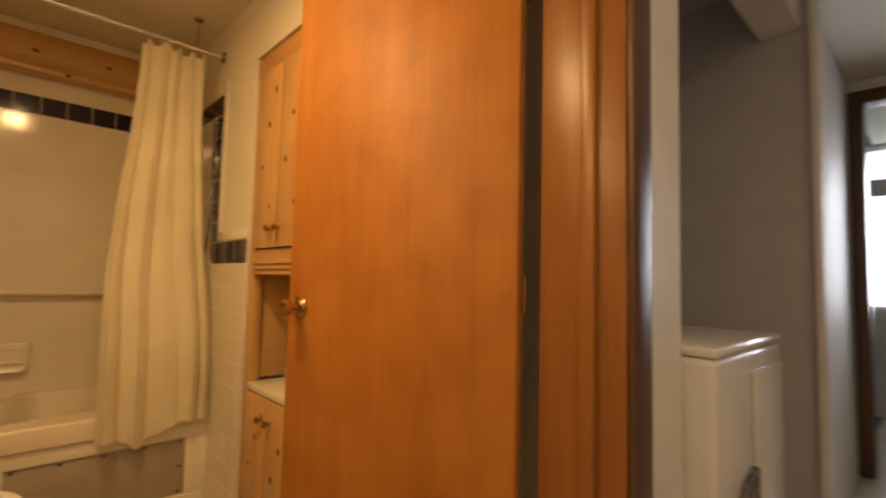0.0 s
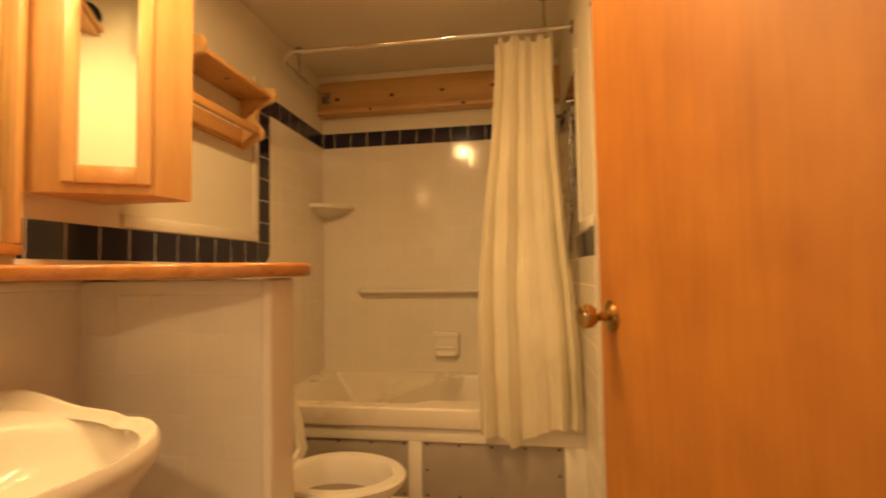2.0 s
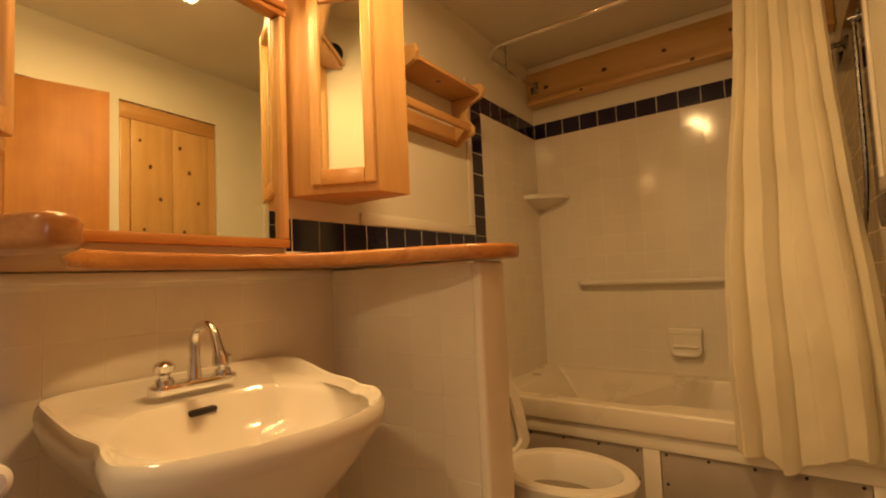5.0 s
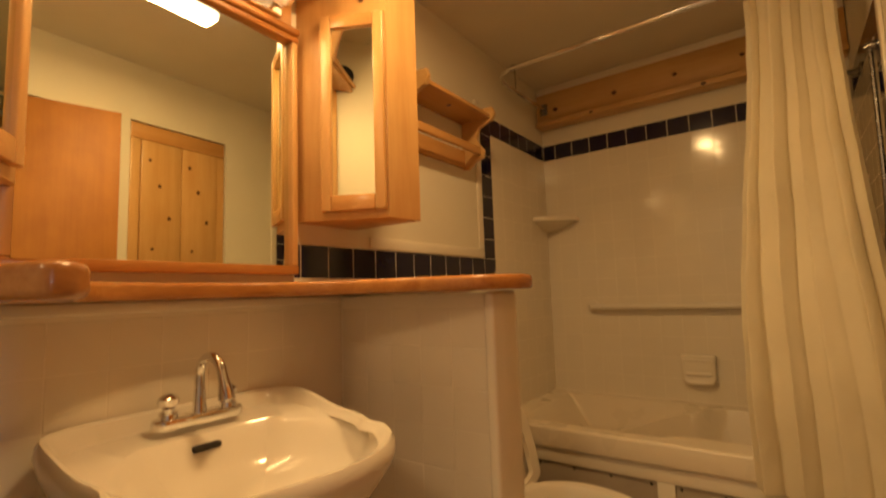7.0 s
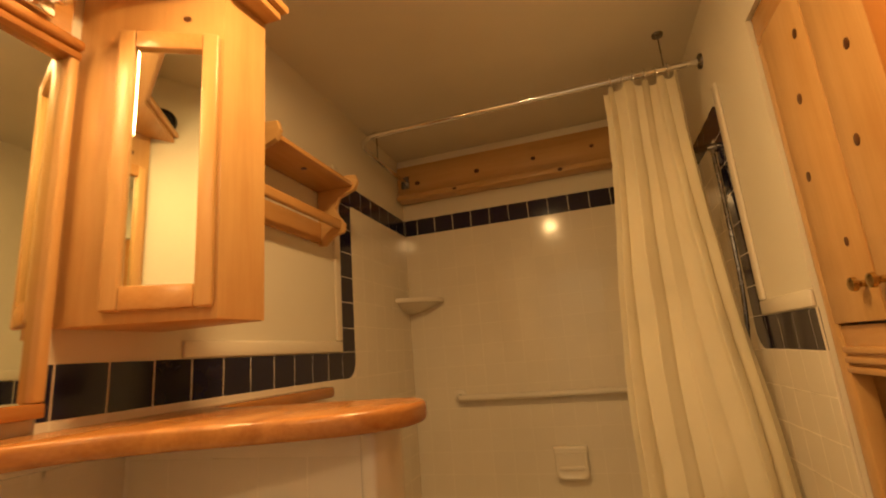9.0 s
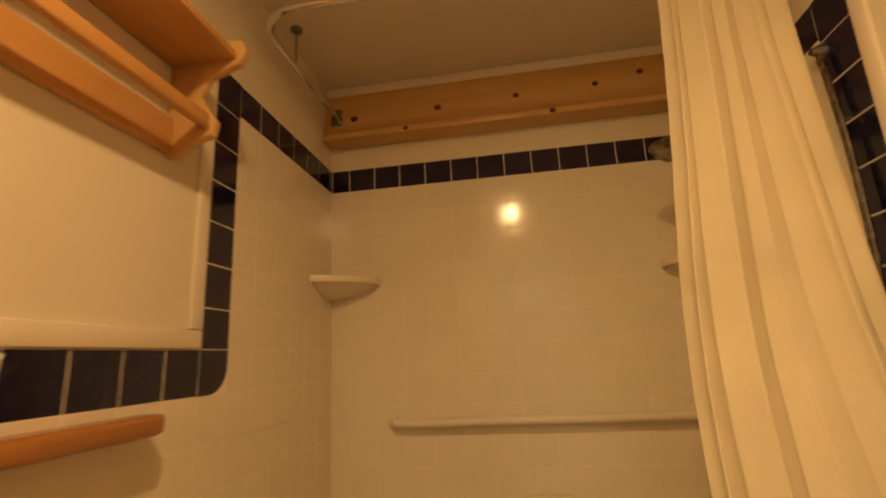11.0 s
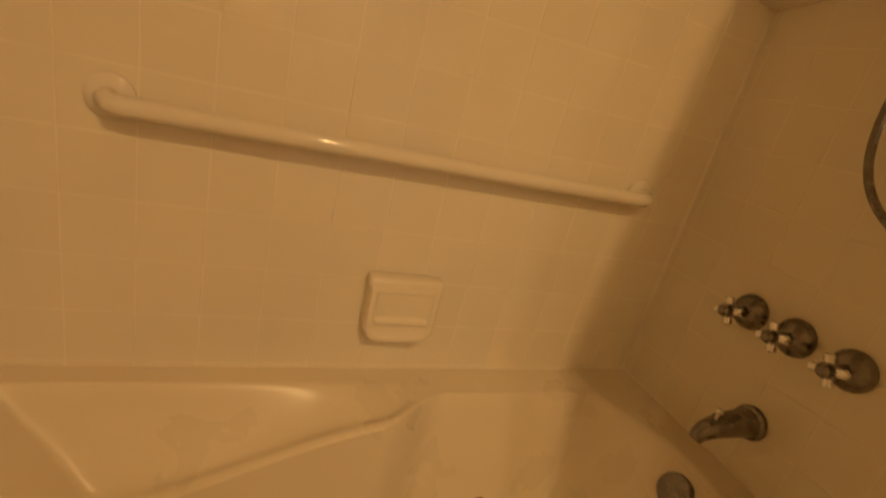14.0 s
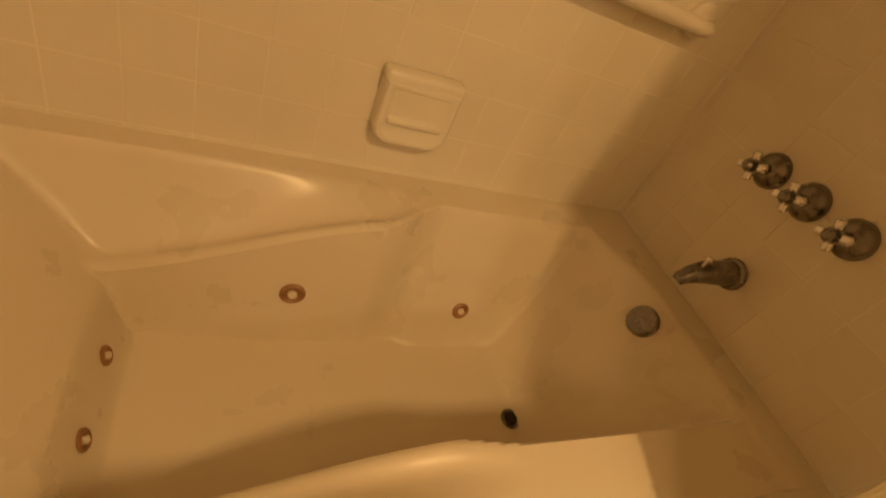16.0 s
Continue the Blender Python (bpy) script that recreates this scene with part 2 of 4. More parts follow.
# east wall with an opening for the linen cupboard
wall_east = solid("wall_east", box(box(box(box(bmesh.new(), (W, -1.173, 0), (W + 0.14, 0, CZ)), (W, -2.02, 0), (W + 0.14, -1.722, CZ)),
                  (W, -1.722, 2.05), (W + 0.14, -1.173, CZ)), (W + 0.40, -1.722, 0), (W + 0.44, -1.173, 2.09)), PAINT,
                  "cream painted wall with a built-in linen cupboard", "wall", kind="structure")
solid("wall_door_side", box(bmesh.new(), (1.78, -2.62, 0), (1.86, -2.02, CZ)), PAINT, "cream painted return wall behind the open door", "wall", kind="structure")
structure("wall_over_door", (W, -2.62, 2.036), (1.78, -2.02, CZ), PAINT, "cream painted wall above the open door")
structure("wall_return", (W + 0.14, -2.06, 0), (1.78, -2.02, CZ), PAINT, "cream return wall", "wall")
structure("wall_south_left", (-0.14, -2.82, 0), (0.47, -2.72, CZ), PAINT, "cream wall beside the vanity")
structure("wall_south_right", (1.722, -2.80, 0), (2.0, -2.62, CZ), HALLPAINT, "off-white wall beside the bathroom door")
structure("wall_south_header", (0.47, -2.80, 2.08), (1.722, -2.64, CZ), PAINT, "cream wall over the bathroom doorway")
# hall and laundry alcove
structure("wall_alcove_back", (1.86, -2.06, 0), (3.1, -1.98, CZ), GREYPAINT, "blue-grey back wall of the laundry alcove")
structure("wall_alcove_left", (1.864, -2.62, 0), (2.0, -2.06, CZ), GREYPAINT, "blue-grey side wall of the laundry alcove")
structure("wall_alcove_right", (3.02, -2.93, 0), (3.12, -2.06, CZ), GREYPAINT, "blue-grey side wall of the laundry alcove")
structure("ceiling_alcove", (1.86, -2.88, CZ), (3.12, -1.98, CZ + 0.08), GREYPAINT, "grey ceiling of the laundry alcove", "ceiling")
structure("alcove_header", (2.0, -2.9, 2.12), (3.02, -2.76, CZ), HALLPAINT, "off-white header over the laundry alcove")
structure("alcove_corner", (2.985, -2.955, 0), (3.14, -2.93, CZ), HALLPAINT, "off-white rounded corner of the alcove wall")
structure("floor_alcove", (1.9, -2.88, -0.1), (3.1, -1.98, -0.002), FLOORM, "tan floor under the washer", "floor")
structure("wall_hall_north", (3.14, -2.89, 0), (4.9, -2.80, CZ), HALLPAINT, "off-white hallway wall with a light switch")
structure("wall_hall_south", (-1.2, -4.3, 0), (5.0, -4.2, CZ), HALLPAINT, "off-white hallway wall")
structure("wall_hall_west", (-1.3, -4.3, 0), (-1.2, -2.72, CZ), HALLPAINT, "off-white end wall of the hallway")
structure("wall_hall_inner", (-1.2, -2.86, 0), (-0.14, -2.72, CZ), HALLPAINT, "off-white hallway wall")
solid("wall_hall_east", box(box(bmesh.new(), (4.5, -4.2, 2.29), (4.6, -2.89, CZ)), (4.5, -4.2, 0), (4.6, -3.95, CZ)), HALLPAINT, "off-white wall round the far doorway", "wall", kind="structure")
casing = thing("door_frame_far", "dark stained wooden frame of the far doorway", "door frame")
part("jamb", bx((4.47, -2.966, 0), (4.62, -2.892, 2.29), 0.006), DARKW, casing)
part("jamb", bx((4.47, -3.95, 0), (4.62, -3.87, 2.29), 0.006), DARKW, casing)
part("head", bx((4.47, -3.87, 2.21), (4.62, -2.967, 2.289), 0.006), DARKW, casing)
structure("wall_far_room", (6.3, -4.6, 0), (6.4, -2.0, CZ), HALLPAINT, "bright wall of the far room")
far_win = thing("window_1", "bright daylit window in the far room", "window")
far_win["kind"] = "structure"
part("pane", bx((6.285, -3.9, 0.95), (6.29, -2.6, 1.9)), DAY, far_win)
part("pane", bx((6.285, -3.9, 2.05), (6.29, -2.6, 2.3)), DAY, far_win)
part("window_frame", bx((6.26, -3.95, 1.9), (6.3, -2.55, 2.05), 0.005), HALLPAINT, far_win)
sw = thing("light_switch", "small cream light switch plate on the hall wall", "switch")
part("plate", bx((3.5, -2.897, 1.15), (3.58, -2.89, 1.27), 0.003), TRIM, sw)
part("toggle", bx((3.535, -2.906, 1.195), (3.545, -2.897, 1.22), 0.002), TRIM, sw)

hall_light = thing("hall_ceiling_light", "round glowing ceiling light in the hallway", "ceiling lamp")
part("base", lathe(bmesh.new(), [(0.15, 0.0), (0.15, -0.02), (0.13, -0.025)], Matrix.Translation((0.92, -3.75, CZ)), 28), WHITEM, hall_light)
part("diffuser", lathe(bmesh.new(), [(0.125, -0.024), (0.12, -0.045), (0.08, -0.058), (0.02, -0.062)], Matrix.Translation((0.92, -3.75, CZ)), 28), DIFFUSER, hall_light)

# washer in the alcove
washer = thing("washing_machine", "white top-loading washing machine in the laundry alcove", "washing machine")
part("body", bx((1.99, -2.87, 0.02), (2.66, -2.22, 0.90), 0.018, 3), WHITEM, washer)
part("lid", bx((2.0, -2.875, 0.902), (2.65, -2.34, 0.93), 0.012, 3), WHITEM, washer)
part("console", prism(bmesh.new(), [(-2.34, 0.9), (-2.22, 0.9), (-2.22, 1.0), (-2.26, 1.0)], 2.0, 2.65, m=Matrix(((0, 0, 1, 0), (1, 0, 0, 0), (0, 1, 0, 0), (0, 0, 0, 1)))), WHITEM, washer)
part("front_panel", bx((2.30, -2.884, 0.12), (2.62, -2.872, 0.84), 0.006), WHITEM, washer)
part("hose", tube(bmesh.new(), [(2.08, -2.89, 0.45), (2.12, -2.9, 0.58), (2.2, -2.9, 0.60), (2.24, -2.89, 0.5), (2.24, -2.89, 0.3)], 0.012), DULL, washer)

washer.location.x = 0.03

# bathroom door, open against the return wall
DM = Matrix.Translation((1.672, -2.545, 0)) @ pose(0, 0, 0, 0, 0, 16.8)
door = thing("door_1", "open flush birch veneer door with a brass knob", "door")
door["kind"] = "structure"
door.matrix_world = DM
part("leaf", bx((-0.018, 0, 0.012), (0.018, 0.775, 2.03), 0.002), BIRCH, door)
knob = part("door_knob", lathe(bmesh.new(), [(0.031, 0), (0.031, 0.004), (0.024, 0.010), (0.011, 0.014), (0.010, 0.03), (0.016, 0.036), (0.026, 0.05), (0.027, 0.062), (0.022, 0.072), (0.008, 0.075)],
            Matrix.Translation((-0.018, 0.725, 0.985)) @ pose(0, 0, 0, 0, -90, 0), 24), BRASS, door, "aged brass door knob")
part("rosette", lathe(bmesh.new(), [(0.033, -0.001), (0.033, 0.003), (0.028, 0.006)], Matrix.Translation((-0.018, 0.725, 0.985)) @ pose(0, 0, 0, 0, -90, 0), 24), BRASS, knob)
part("door_knob", lathe(bmesh.new(), [(0.031, 0), (0.024, 0.010), (0.011, 0.014), (0.010, 0.03), (0.026, 0.05), (0.022, 0.072)], Matrix.Translation((0.018, 0.725, 0.985)) @ pose(0, 0, 0, 0, 90, 0), 20), BRASS, door, "aged brass door knob")
part("latch_plate", bx((-0.012, 0.774, 0.955), (0.012, 0.7765, 1.015)), BRASS, door)
for z in (0.2, 1.05, 1.85):
    part("hinge", tube(bmesh.new(), [(0.022, -0.004, z - 0.045), (0.022, -0.004, z + 0.045)], 0.006), BRASS, door)
frame_1 = thing("door_frame_1", "brown stained wooden door jamb with stop and casing", "door frame")
frame_1["kind"] = "structure"
part("jamb", bx((1.70, -2.80, 0), (1.7215, -2.585, 2.06), 0.002), JAMBW, frame_1)
part("jamb", bx((0.471, -2.82, 0), (0.488, -2.722, 2.06), 0.002), JAMBW, frame_1)
part("stop", bx((1.684, -2.735, 0), (1.70, -2.70, 2.04), 0.003), JAMBW, frame_1)
part("casing", bx((1.704, -2.818, 0), (1.79, -2.801, 2.11), 0.005), DARKW, frame_1)
part("head_jamb", bx((0.49, -2.80, 2.061), (1.70, -2.62, 2.079), 0.002), JAMBW, frame_1)
part("head_casing", bx((0.43, -2.838, 2.06), (1.704, -2.821, 2.12), 0.005), DARKW, frame_1)

# ---- tub ----
tub = thing("bathtub", "cream acrylic whirlpool tub with moulded armrest", "bathtub")
TX0, TX1, TY0, TY1, RIM = 0.004, W - 0.004, -0.80, -0.004, 0.465


def smooth(a, b, v):
    t = max(0.0, min(1.0, (v - a) / (b - a)))
    return t * t * (3 - 2 * t)


def blend_max(a, b, k):
    """The larger of two heights, with a fillet of width k where they meet."""
    h = max(k - abs(a - b), 0.0) / k
    return max(a, b) + h * h * k * 0.25


def side_wall(d, x, inset):
    """Height of a long side at d from its outer edge: an armrest that falls towards the head; inset narrows it."""
    foot = smooth(0.78, 0.94, x)
    edge = 0.185 - inset + (inset - 0.085) * foot
    za = 0.245 + 0.195 * smooth(0.20, 0.86, x) + 0.025 * foot
    if d < edge:
        s = max(0.0, min(1.0, (d - 0.06 + inset * 0.4) / (edge - 0.06 + inset * 0.4)))
        lip = 0.016 * math.exp(-((d - edge + 0.014) / 0.018) ** 2) * (1 - foot)
        return min(RIM, za + (RIM - za) * (1 - s) ** 2 + lip)
    return za - (d - edge) * (9.0 - 5.9 * foot)


def tub_height(x, y):
    """The basin: long sides with armrests, a two-stage head slope and a flat sloping foot."""
    head = RIM - 1.15 * max(0.0, x - 0.10) if x < 0.29 else 0.2465 - (x - 0.29) * 3.2
    xf = 1.345 + 0.09 * smooth(-0.08, -0.34, y)
    foot = 0.095 + (RIM - 0.095) * (x - 1.19) / (xf - 1.19)
    z = blend_max(0.105 - 0.008 * smooth(0.4, 1.2, x), head, 0.05)
    z = blend_max(z, foot, 0.05)
    z = blend_max(z, side_wall(-y, x, 0.0), 0.035)
    z = blend_max(z, side_wall(y - TY0 - 0.055, x, 0.06), 0.035)
    return -blend_max(-z, -RIM, 0.02)


bm = bmesh.new()
NX, NY = 260, 150
grid = [[bm.verts.new((TX0 + (TX1 - TX0) * i / NX, TY0 + (TY1 - TY0) * j / NY, 0)) for j in range(NY + 1)] for i in range(NX + 1)]
for row in grid:
    for v in row:
        v.co.z = tub_height(v.co.x, v.co.y)
for i in range(NX):
    for j in range(NY):
        bm.faces.new((grid[i][j], grid[i + 1][j], grid[i + 1][j + 1], grid[i][j + 1]))
part("basin", bm, TUBM, tub)
part("apron", bx((TX0, TY0 - 0.012, 0.375), (TX1, TY0 + 0.03, RIM + 0.003), 0.012, 3), TUBM, tub)
part("frame_rail", bx((TX0, TY0 + 0.004, 0.315), (TX1, TY0 + 0.03, 0.374), 0.002), TRIM, tub)
part("frame_stile", bx((0.742, TY0 + 0.004, 0.06), (0.806, TY0 + 0.03, 0.314), 0.002), TRIM, tub)
part("frame_stile", bx((1.435, TY0 + 0.004, 0.06), (TX1, TY0 + 0.03, 0.314), 0.002), TRIM, tub)
part("frame_stile", bx((TX0, TY0 + 0.004, 0.06), (0.07, TY0 + 0.03, 0.314), 0.002), TRIM, tub)
part("base_rail", bx((TX0, TY0 + 0.004, 0.0), (TX1, TY0 + 0.03, 0.059), 0.002), TRIM, tub)
for x0, x1 in ((0.072, 0.74), (0.808, 1.433)):
    pan = part("access_panel", bx((x0, TY0 + 0.014, 0.061), (x1, TY0 + 0.026, 0.313), 0.002), PANEL, tub, "grey-brown screwed access panel")
    for k in range(5):
        for z in (0.075, 0.299):
            part("screw", lathe(bmesh.new(), [(0.006, 0), (0.005, 0.003), (0.002, 0.004)], Matrix.Translation((x0 + 0.02 + (x1 - x0 - 0.04) * k / 4, TY0 + 0.014, z)) @ pose(0, 0, 0, 90, 0, 0), 8), BLACK, pan)
    for x in (x0 + 0.02, x1 - 0.02):
        part("screw", lathe(bmesh.new(), [(0.006, 0), (0.005, 0.003), (0.002, 0.004)], Matrix.Translation((x, TY0 + 0.014, 0.187)) @ pose(0, 0, 0, 90, 0, 0), 8), BLACK, pan)


def on_slope(x, y, z, dx, dy):
    """Steps from the rim inwards to where the basin wall is z high; gives the pose there, z out of the wall."""
    while tub_height(x, y) > z:
        x, y = x + dx * 0.002, y + dy * 0.002
    e = 0.012
    n = Vector((tub_height(x - e, y) - tub_height(x + e, y), tub_height(x, y - e) - tub_height(x, y + e), 2 * e)).normalized()
    return Matrix.Translation((x, y, tub_height(x, y))) @ n.to_track_quat("Z", "Y").to_matrix().to_4x4()


def jet(m, s=1.0):
    m = m @ Matrix.Diagonal((s, s, 1, 1))
    j = part("jet", lathe(bmesh.new(), [(0.026, -0.006), (0.027, 0.004), (0.022, 0.007), (0.018, 0.003), (0.016, 0.002)], m, 18), JETM, tub, "tan round whirlpool jet")
    part("nozzle", lathe(bmesh.new(), [(0.010, 0), (0.010, 0.008), (0.006, 0.010), (0.004, 0.006)], m, 12), TUBM, j)


jet(on_slope(0.628, -0.1, 0.262, 0, -1))
jet(on_slope(1.058, -0.06, 0.20, 0, -1), 0.85)
for y in (-0.30, -0.455):
    jet(on_slope(0.1, y, 0.175, 1, 0), 0.7)
drain = part("drain", lathe(bmesh.new(), [(0.026, 0), (0.026, 0.004), (0.019, 0.005), (0.017, 0.002)], Matrix.Translation((1.165, -0.44, tub_height(1.165, -0.44))), 20), DULL, tub, "dark round drain")
part("stopper", lathe(bmesh.new(), [(0.017, 0.0), (0.017, 0.006), (0.004, 0.008)], Matrix.Translation((1.165, -0.44, tub_height(1.165, -0.44))), 16), BLACK, drain)
OV = on_slope(1.5, -0.372, 0.415, -1, 0)
ovf = part("overflow_cap", lathe(bmesh.new(), [(0.038, -0.01), (0.038, 0.014), (0.034, 0.02), (0.005, 0.022)], OV, 24), DULL, tub, "round dull metal overflow knob")
part("recess", box(bmesh.new(), (-0.052, -0.052, -0.012), (0.052, 0.052, 0.002), 0.004, 2, OV), TUBM, ovf)

# tub fittings on the east wall
for y in (-0.262, -0.365, -0.472):
    tap = thing("bath_tap", "dull chrome bath tap with small cross handle", "tap", "taps over the tub")
    m = Matrix.Translation((W - 0.008, y, 0.803)) @ pose(0, 0, 0, 0, -90, 0)
    part("escutcheon", lathe(bmesh.new(), [(0.040, 0), (0.039, 0.006), (0.031, 0.018), (0.020, 0.027), (0.013, 0.030)], m, 24), DULL, tap)
    part("stem", lathe(bmesh.new(), [(0.012, 0.028), (0.012, 0.058), (0.016, 0.062), (0.016, 0.078)], m, 14), DULL, tap)
    for q in (20, 110):
        c, sn = math.cos(radians(q)), math.sin(radians(q))
        part("handle", tube(bmesh.new(), [m @ Vector((c * r, sn * r, 0.07)) for r in (-0.031, -0.028, -0.02, 0, 0.02, 0.028, 0.031)], [0.005, 0.009, 0.0085, 0.008, 0.0085, 0.009, 0.005]), CHROME, tap)
    part("button", lathe(bmesh.new(), [(0.011, 0.076), (0.012, 0.088), (0.007, 0.094)], m, 12), DULL, tap)
spout = thing("bath_spout", "dull chrome tub spout on the tiled wall", "spout")
part("escutcheon", lathe(bmesh.new(), [(0.038, 0), (0.036, 0.008), (0.030, 0.012)], Matrix.Translation((W - 0.008, -0.367, 0.592)) @ pose(0, 0, 0, 0, -90, 0), 20), DULL, spout)
part("nozzle", tube(bmesh.new(), [(W - 0.01, -0.367, 0.592), (W - 0.05, -0.367, 0.592), (W - 0.10, -0.367, 0.588), (W - 0.132, -0.367, 0.578), (W - 0.148, -0.367, 0.566), (W - 0.152, -0.367, 0.556)], [0.031, 0.029, 0.025, 0.020, 0.016, 0.013], 16), DULL, spout)
part("diverter", lathe(bmesh.new(), [(0.004, 0), (0.004, 0.018), (0.008, 0.021), (0.007, 0.028)], Matrix.Translation((W - 0.118, -0.367, 0.602)), 12), CHROME, spout)
shower = thing("shower_fixture", "dull metal shower head on a bent arm", "shower head")
part("arm", tube(bmesh.new(), [(W - 0.004, -0.38, 1.90), (W - 0.08, -0.38, 1.897), (W - 0.14, -0.38, 1.875), (W - 0.18, -0.38, 1.845)], 0.011), DULL, shower)
part("flange", lathe(bmesh.new(), [(0.03, 0), (0.028, 0.006), (0.014, 0.012)], Matrix.Translation((W - 0.007, -0.38, 1.90)) @ pose(0, 0, 0, 0, -90, 0), 18), DULL, shower)
part("holder", lathe(bmesh.new(), [(0.017, -0.02), (0.02, 0), (0.017, 0.02)], Matrix.Translation((W - 0.185, -0.38, 1.84)) @ pose(0, 0, 0, 0, -60, 0), 14), DULL, shower)
part("handle", tube(bmesh.new(), [(W - 0.12, -0.392, 1.80), (W - 0.18, -0.388, 1.825), (W - 0.24, -0.382, 1.825), (W - 0.27, -0.38, 1.81)], [0.012, 0.014, 0.015, 0.02]), CHROME, shower)
part("rose", lathe(bmesh.new(), [(0.018, -0.02), (0.03, 0.0), (0.046, 0.018), (0.049, 0.034), (0.044, 0.038), (0.040, 0.034)], Matrix.Translation((W - 0.275, -0.38, 1.805)) @ pose(0, 0, 0, 0, -150, 0), 24), DULL, shower)
part("hose", tube(bmesh.new(), curve([(W - 0.12, -0.392, 1.80), (W - 0.07, -0.385, 1.72), (W - 0.04, -0.35, 1.5), (W - 0.045, -0.335, 1.22), (W - 0.045, -0.40, 1.08), (W - 0.05, -0.55, 1.03), (W - 0.045, -0.68, 1.10), (W - 0.03, -0.722, 1.3), (W - 0.025, -0.725, 1.6), (W - 0.02, -0.70, 1.86)], 8), 0.0075, 8), DULL, shower, "ribbed grey shower hose")
part("hose_hook", lathe(bmesh.new(), [(0.018, 0), (0.016, 0.01), (0.008, 0.03)], Matrix.Translation((W - 0.007, -0.70, 1.865)) @ pose(0, 0, 0, 0, -90, 0), 14), DULL, shower)

# grab bar, soap dish, corner shelves
bar = thing("grab_bar", "white enamelled grab bar on the tub wall", "grab bar")
part("rail", tube(bmesh.new(), [(0.268, -0.006, 0.972), (0.268, -0.035, 0.969), (0.278, -0.048, 0.966), (0.30, -0.052, 0.965), (1.31, -0.052, 0.965), (1.332, -0.048, 0.966), (1.341, -0.035, 0.969), (1.341, -0.006, 0.972)], 0.016, 14), PORC, bar)
for x in (0.268, 1.341):
    part("flange", lathe(bmesh.new(), [(0.037, 0), (0.036, 0.006), (0.03, 0.010), (0.018, 0.012)], Matrix.Translation((x, -0.008, 0.972)) @ pose(0, 0, 0, 90, 0, 0), 20), PORC, bar)
dish = thing("soap_dish", "white ceramic soap dish set in the tub wall", "soap dish")
DX0, DX1, DZ0, DZ1 = 0.730, 0.888, 0.560, 0.712
shield = arc((DX0 + 0.035, DZ0 + 0.035), 0.035, 180, 270) + arc((DX1 - 0.035, DZ0 + 0.035), 0.035, 270, 360) + [(DX1, DZ1 - 0.02), (DX0, DZ1 - 0.02)]
mid_x, mid_z = (DX0 + DX1) / 2, (DZ0 + DZ1) / 2
loops = []
for f, d in ((1.0, 0.006), (1.0, 0.040), (0.98, 0.050), (0.94, 0.054), (0.86, 0.055), (0.80, 0.053), (0.74, 0.050), (0.4, 0.049)):
    loops.append([(mid_x + (x - mid_x) * f, -d, mid_z + (z - mid_z) * f) for x, z in shield])
part("body", loft(bmesh.new(), loops, True, True), TRIM, dish)
part("lip", bx((DX0 - 0.004, -0.050, DZ1 - 0.030), (DX1 + 0.004, -0.006, DZ1), 0.010, 3), TRIM, dish)
part("tray_edge", bx((DX0 + 0.02, -0.058, DZ0 + 0.046), (DX1 - 0.02, -0.034, DZ0 + 0.062), 0.005, 3), TRIM, dish)


def corner_shelf(x, sx, z, r):
    s = thing("corner_shelf", "white ceramic corner shelf in the tub surround", "shelf", "corner shelves")
    n = 10
    q = [(x, -0.006)] + [(x + sx * r * math.cos(radians(90 * i / n)), -0.006 - r * math.sin(radians(90 * i / n)) * (1 - 0.12 * math.sin(radians(180 * i / n)))) for i in range(n + 1)]
    part("shelf", prism(bmesh.new(), q, z, z + 0.028, 0.006), TRIM, s)
    rings = []
    for f, dz in ((0.88, 0), (0.66, -0.022), (0.36, -0.042), (0.06, -0.052)):
        rings.append([(x + (px - x) * f, -0.006 + (py + 0.006) * f, z + dz) for px, py in q])
    part("bracket", loft(bmesh.new(), rings, True, True), TRIM, s)


corner_shelf(0.006, 1, 1.487, 0.21)
corner_shelf(W - 0.006, -1, 1.478, 0.24)

# ---- pine valance over the tub ----
val = thing("pine_valance", "knotty pine light valance box over the tub", "valance")
part("board", bx((0.003, -0.075, 2.13), (W - 0.003, -0.05, 2.315), 0.003), PINEX, val)
part("lower_rail", bx((0.003, -0.105, 2.10), (W - 0.003, -0.002, 2.128), 0.006), PINEX, val)
part("top_strip", bx((0.003, -0.07, 2.316), (W - 0.003, -0.002, CZ - 0.002), 0.003), TRIM, val)
knots([(0.13, -0.0755, 2.20), (0.492, -0.0755, 2.205), (0.815, -0.0755, 2.215), (1.127, -0.0755, 2.222), (1.30, -0.0755, 2.25)], "y", val)
knots([(0.36, -0.1055, 2.114), (0.95, -0.1055, 2.113)], "y", val, 0.009)

# ---- curtain rod and curtain ----
rod = thing("curtain_rod", "dull chrome bent shower curtain rod", "curtain rod")
RZ = 2.205
pts = [(0.055, -0.078, RZ + 0.01), (0.055, -0.56, RZ)] + [(0.055 + 0.13 - 0.13 * math.cos(radians(a)), -0.60 - 0.13 * math.sin(radians(a)), RZ) for a in range(0, 91, 15)] + [(1.38, -0.73, RZ), (W - 0.006, -0.73, RZ)]
part("bar", tube(bmesh.new(), pts, 0.0125, 12), CHROME, rod)
part("bracket", bx((0.03, -0.082, RZ - 0.03), (0.08, -0.0755, RZ + 0.045), 0.002), DULL, rod)
part("flange", lathe(bmesh.new(), [(0.03, 0), (0.028, 0.008), (0.016, 0.012)], Matrix.Translation((W - 0.001, -0.73, RZ)) @ pose(0, 0, 0, 0, -90, 0), 18), DULL, rod)
